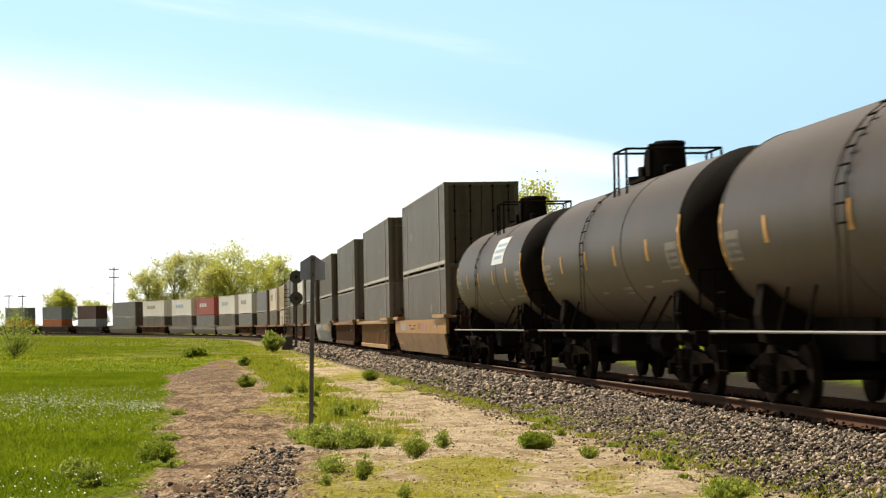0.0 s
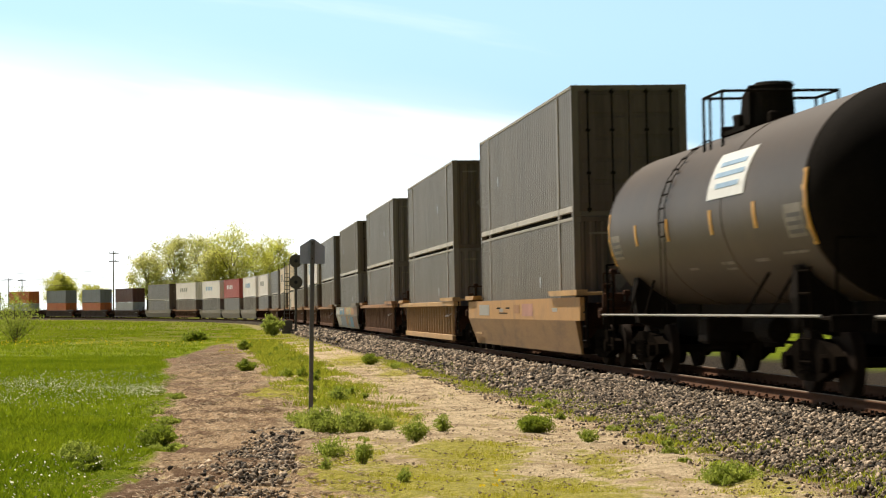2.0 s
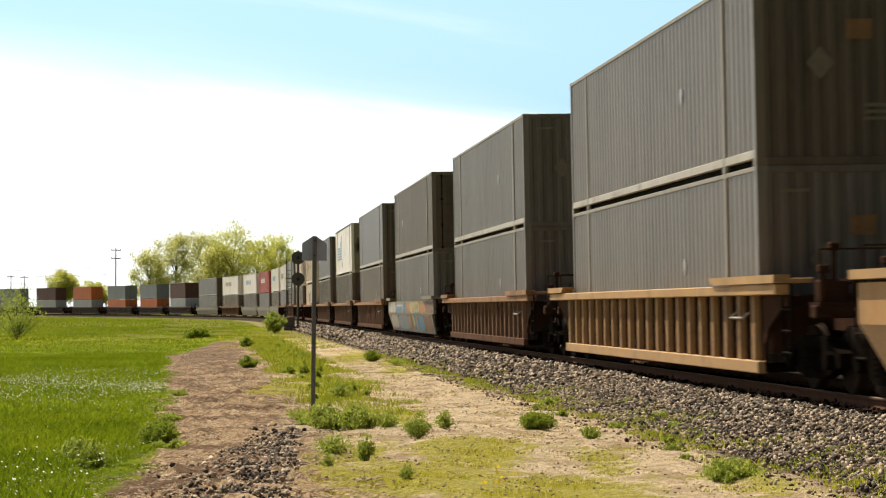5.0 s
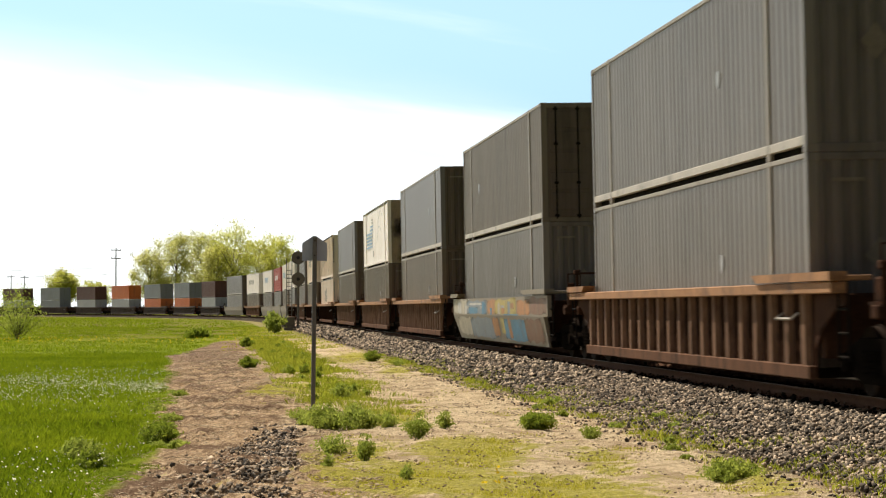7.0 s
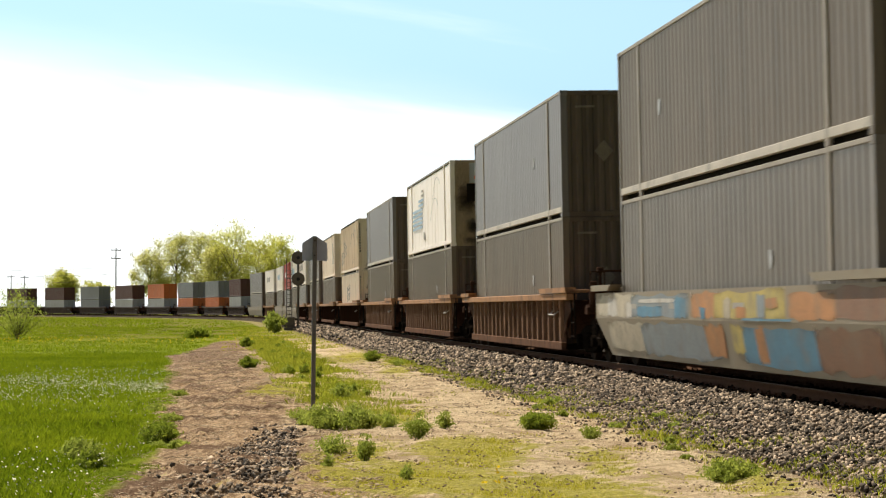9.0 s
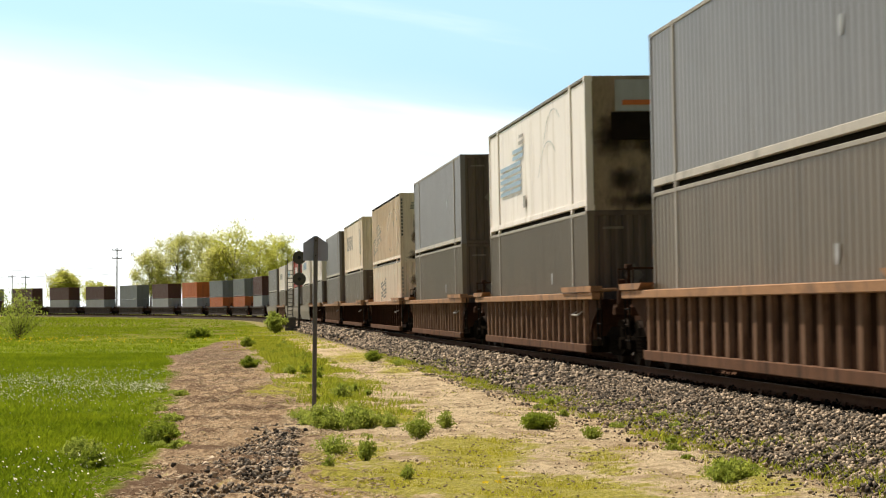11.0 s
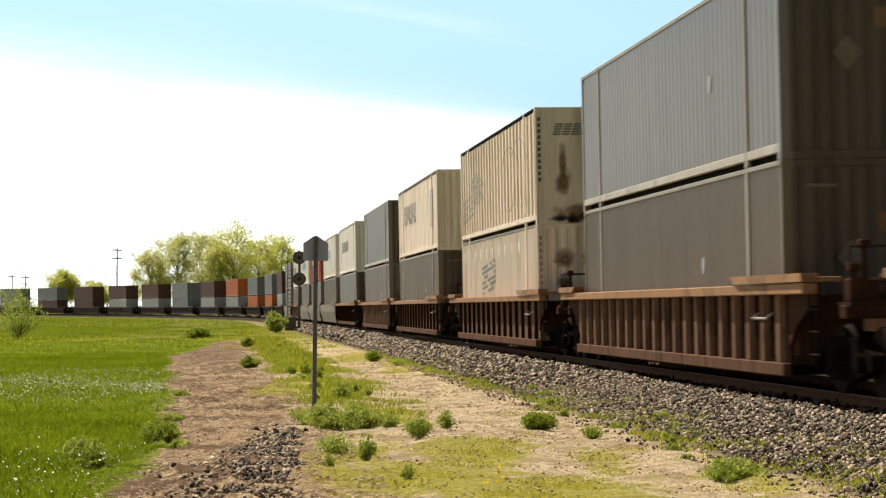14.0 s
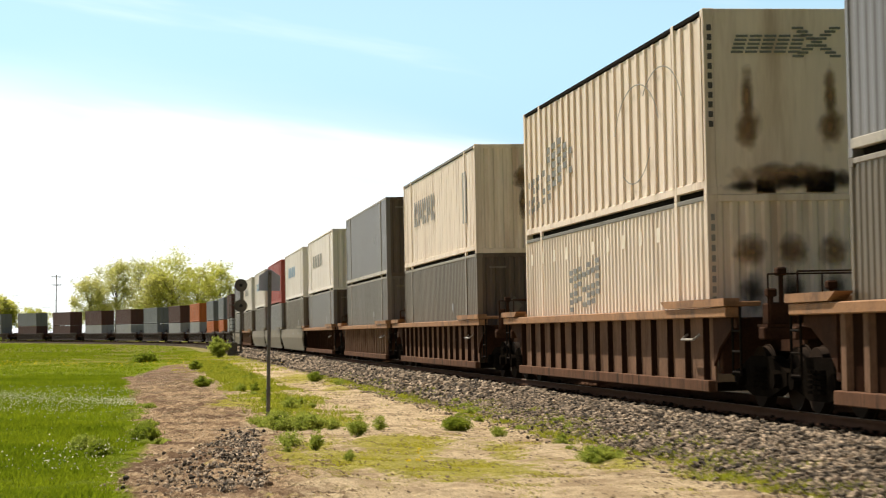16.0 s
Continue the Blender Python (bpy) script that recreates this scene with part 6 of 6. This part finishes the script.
def petals(rng, x, y, z, size, name, material, words):
    n = len(x)
    a = rng.uniform(0, np.pi, n)
    p = np.stack([x, y, z], 1)
    d = np.stack([np.cos(a), np.sin(a), rng.uniform(-0.4, 0.4, n)], 1) * size
    e = np.stack([-np.sin(a) * 0.5, np.cos(a) * 0.5, np.full(n, 0.75)], 1) * size
    V = np.stack([p - d, p - e, p + d, p + e], 1).reshape(-1, 3)
    stuff(name, V, np.arange(n * 4).reshape(-1, 4), material, words, "flowers")


def flowers():
    rng = np.random.RandomState(103)
    X, Y = [], []
    for cx, cy, rx, ry, n in ((-8.6, 44, 1.5, 4.5, 2600), (-5.9, 44, 0.55, 3.5, 1000), (-3.9, 21.3, 0.5, 1.8, 200), (-6.3, 54, 1.2, 4, 120), (-4.0, 30, 1.0, 5, 70)):
        X.append(rng.normal(cx, rx, n))
        Y.append(rng.normal(cy, ry, n))
    x, y = np.concatenate(X), np.concatenate(Y)
    ok = off_line(x, y) > meadow_edge(y) + 0.1
    x, y = x[ok], y[ok]
    petals(rng, x, y, ground_z(x, y) + rng.uniform(0.12, 0.24, len(x)), 0.012, "white_flowers", M_PETAL, "scattered tiny white meadow flowers")
    x = np.concatenate([rng.normal(-1.5, 0.09, 26), rng.normal(0.45, 0.06, 16)])
    y = np.concatenate([rng.normal(30.3, 0.1, 26), rng.normal(18.6, 0.1, 16)])
    petals(rng, x, y, ground_z(x, y) + rng.uniform(0.10, 0.26, len(x)), 0.018, "yellow_flowers", M_FLOWER_Y, "few bright yellow flowers among weeds")
    x, y = rng.normal(-20, 6, 450), rng.normal(104, 4.5, 450)
    petals(rng, x, y, ground_z(x, y) + rng.uniform(0.14, 0.3, len(x)), 0.034, "yellow_flowers", M_FLOWER_Y, "drift of small yellow flowers across the meadow")


meadow()
tufts()
flowers()


# ---- gravel ----
def stone_material():
    m = mat("crushed_ballast_stone", (0.225, 0.175, 0.125), 0.9, var=0.3, scale=6, fine=60, bump=0.3)
    t = m.node_tree
    p = next(n for n in t.nodes if n.type == "BSDF_PRINCIPLED")
    old = p.inputs["Base Color"].links[0].from_socket
    g, o, r, h = (t.nodes.new(k) for k in ("ShaderNodeNewGeometry", "ShaderNodeObjectInfo", "ShaderNodeMapRange", "ShaderNodeHueSaturation"))
    s = t.nodes.new("ShaderNodeMath")
    s.operation = "ADD"
    fr = t.nodes.new("ShaderNodeMath")
    fr.operation = "FRACT"
    t.links.new(g.outputs["Random Per Island"], s.inputs[0])
    t.links.new(o.outputs["Random"], s.inputs[1])
    t.links.new(s.outputs[0], fr.inputs[0])
    # most stones are dark, a few pale
    pw = t.nodes.new("ShaderNodeMath")
    pw.operation = "POWER"
    pw.inputs[1].default_value = 1.8
    t.links.new(fr.outputs[0], pw.inputs[0])
    r.inputs["To Min"].default_value, r.inputs["To Max"].default_value = 0.12, 2.7
    t.links.new(pw.outputs[0], r.inputs["Value"])
    t.links.new(r.outputs["Result"], h.inputs["Value"])
    t.links.new(old, h.inputs["Color"])
    t.links.new(h.outputs["Color"], p.inputs["Base Color"])
    return m


M_STONE = stone_material()
# stones between the rails: the train's shade is painted into their black
M_SHADED_BED = mat("shade_blackened_stone", (0.014, 0.0115, 0.0095), 0.75, var=0.5, scale=3, fine=40, spec=0)
CUBE = np.array([(-1, -1, -1), (1, -1, -1), (1, 1, -1), (-1, 1, -1), (-1, -1, 1), (1, -1, 1), (1, 1, 1), (-1, 1, 1)], float)
CUBE_F = np.array([(0, 3, 2, 1), (4, 5, 6, 7), (0, 1, 5, 4), (1, 2, 6, 5), (2, 3, 7, 6), (3, 0, 4, 7)])


def stones(rng, x, y, size, flat=0.9, sink=0.12):
    """Broken stones: boxes with their corners pushed about and turned at random."""
    n = len(x)
    q = rng.normal(size=(n, 4))
    q /= np.linalg.norm(q, axis=1)[:, None]
    w, a, b, c = q.T
    R = np.stack([1 - 2 * (b * b + c * c), 2 * (a * b - w * c), 2 * (a * c + w * b), 2 * (a * b + w * c), 1 - 2 * (a * a + c * c), 2 * (b * c - w * a),
                  2 * (a * c - w * b), 2 * (b * c + w * a), 1 - 2 * (a * a + b * b)], 1).reshape(n, 3, 3)
    P = CUBE[None] * rng.uniform(0.32, 1.1, (n, 1, 3)) * rng.uniform(0.6, 1.15, (n, 8, 1)) + rng.normal(0, 0.22, (n, 8, 3))
    P = np.einsum("nij,nkj->nki", R, P) * (size * 0.5)[:, None, None]
    P[:, :, 2] *= flat
    P += np.stack([x, y, ground_z(x, y) + size * sink + rng.uniform(-0.5, 0.7, n) * size], 1)[:, None, :]
    return P.reshape(-1, 3), (CUBE_F[None] + (np.arange(n) * 8)[:, None, None]).reshape(-1, 4)


def gravel():
    rng = np.random.RandomState(104)
    V, F, k = [], [], 0
    for n, y0, y1, u0, u1, s0, s1 in ((52000, 10, 42, 1.25, 3.5, 0.022, 0.062), (20000, 40, 100, 1.25, 3.4, 0.05, 0.10), (2600, 10, 60, 3.3, 4.2, 0.02, 0.055),
                                      (6000, 8, 70, -3.6, -1.3, 0.05, 0.09), (9000, 100, 230, 1.25, 3.4, 0.09, 0.17)):
        x, y, u = scatter(rng, n, y0, y1, u0, u1)
        v, f = stones(rng, x, y, rng.uniform(s0, s1, n))
        V.append(v)
        F.append(f + k)
        k += len(v)
    # a tongue of dark stones that widens towards the camera
    f0 = rng.uniform(0, 1, 5200) ** 1.2
    y = 15.5 + 14.0 * f0
    x = -1.12 - 0.92 * f0 + rng.normal(0, 0.05, 5200) - np.abs(rng.normal(0, 1, 5200)) * (0.62 - 0.42 * f0)
    v, f = stones(rng, x, y, rng.uniform(0.018, 0.06, 5200))
    V.append(v)
    F.append(f + k)
    # blackened stones under the cars stand in for the train's shade
    x, y, u = scatter(rng, 9000, 8, 70, -1.5, 1.5)
    v, f = stones(rng, x, y, rng.uniform(0.04, 0.08, 9000))
    stuff("oily_ballast", v, f, M_SHADED_BED, "ballast stones between the rails, blackened for the train's shade", "gravel")
    return stuff("ballast_stones", np.concatenate(V), np.concatenate(F), M_STONE, "dark gray crushed stone ballast with pale chips", "gravel")


gravel()


def litter():
    """Wood chips and straw on the brown strip, crumbs of soil on the sand."""
    rng = np.random.RandomState(105)
    for name, n, y0, y1, u0, u1, l0, l1, thick, material, words in (
            ("wood_chips", 26000, 12, 85, 7.7, 10.5, 0.02, 0.10, 0.3, M_CHIP, "scattered pale dry wood chips and straw"),
            ("soil_crumbs", 14000, 12, 70, 3.6, 10.0, 0.008, 0.035, 0.9, M_CRUMB, "small crumbs of brown soil and grit")):
        x, y, u = scatter(rng, n, y0, y1, u0, u1)
        size = rng.uniform(l0, l1, n) * rng.uniform(0.5, 1, n)
        P = CUBE[None] * np.stack([np.ones(n), rng.uniform(0.12, 0.35, n) if thick < 0.5 else rng.uniform(0.5, 1, n), np.full(n, 0.12 if thick < 0.5 else 0.5)], 1)[:, None, :]
        P = P * rng.uniform(0.7, 1.2, (n, 8, 1)) * (size * 0.5)[:, None, None]
        a = rng.normal(0.15, 0.9, n)
        px, py = P[:, :, 0] * np.cos(a)[:, None] - P[:, :, 1] * np.sin(a)[:, None], P[:, :, 0] * np.sin(a)[:, None] + P[:, :, 1] * np.cos(a)[:, None]
        P = np.stack([px, py, P[:, :, 2] + px * rng.normal(0, 0.25, n)[:, None]], 2)
        P += np.stack([x, y, ground_z(x, y) + 0.012], 1)[:, None, :]
        stuff(name, P.reshape(-1, 3), (CUBE_F[None] + (np.arange(n) * 8)[:, None, None]).reshape(-1, 4), material, words, "litter")


M_CHIP = mat("dry_wood_chips", (0.62, 0.48, 0.32), 0.9, var=0.5, scale=1.5, fine=20)
M_CRUMB = mat("brown_soil_crumbs", (0.30, 0.22, 0.145), 0.95, var=0.5, scale=2, fine=20)
litter()


def loose_stones():
    """The nearest stones of the ballast, one by one."""
    rng = np.random.RandomState(106)
    meshes = []
    for i in range(10):
        v, f = stones(rng, np.zeros(1), np.zeros(1), np.array([1.0]))
        v = v - v.mean(axis=0)
        meshes.append(fast_mesh("stone", v, f, M_STONE))
    bed = tagged(empty("ballast_shoulder"), "loose crushed stones on the ballast shoulder", "gravel", kind="structure")
    x, y, u = scatter(rng, 300, 17.5, 24, 1.5, 3.4)
    z = ground_z(x, y)
    for i in range(300):
        o = new("stone", meshes[i % 10])
        o.parent = bed
        o.matrix_basis = pose(x[i], y[i], z[i] + 0.02, rng.uniform(0, 360), rng.uniform(0, 360), 0) @ Matrix.Scale(rng.uniform(0.035, 0.065), 4)


loose_stones()


# ---- what moves ----
def motions():
    """The train runs along the line at a steady pace; the wheels seen near at hand turn."""
    steps = [0.5 * i for i in range(33)]
    for thing, s, z in MOVERS:
        walk(thing, [(t, on_line(s - SPEED * t, z)) for t in steps])
    for car in WHEELS:
        for w in car.children_recursive:
            if w.name.startswith("wheelset"):
                at = w.matrix_basis.translation.copy()
                walk(w, [(i / 30, pose(*at, math.degrees(SPEED / 0.46) * i / 30)) for i in range(481)])


motions()
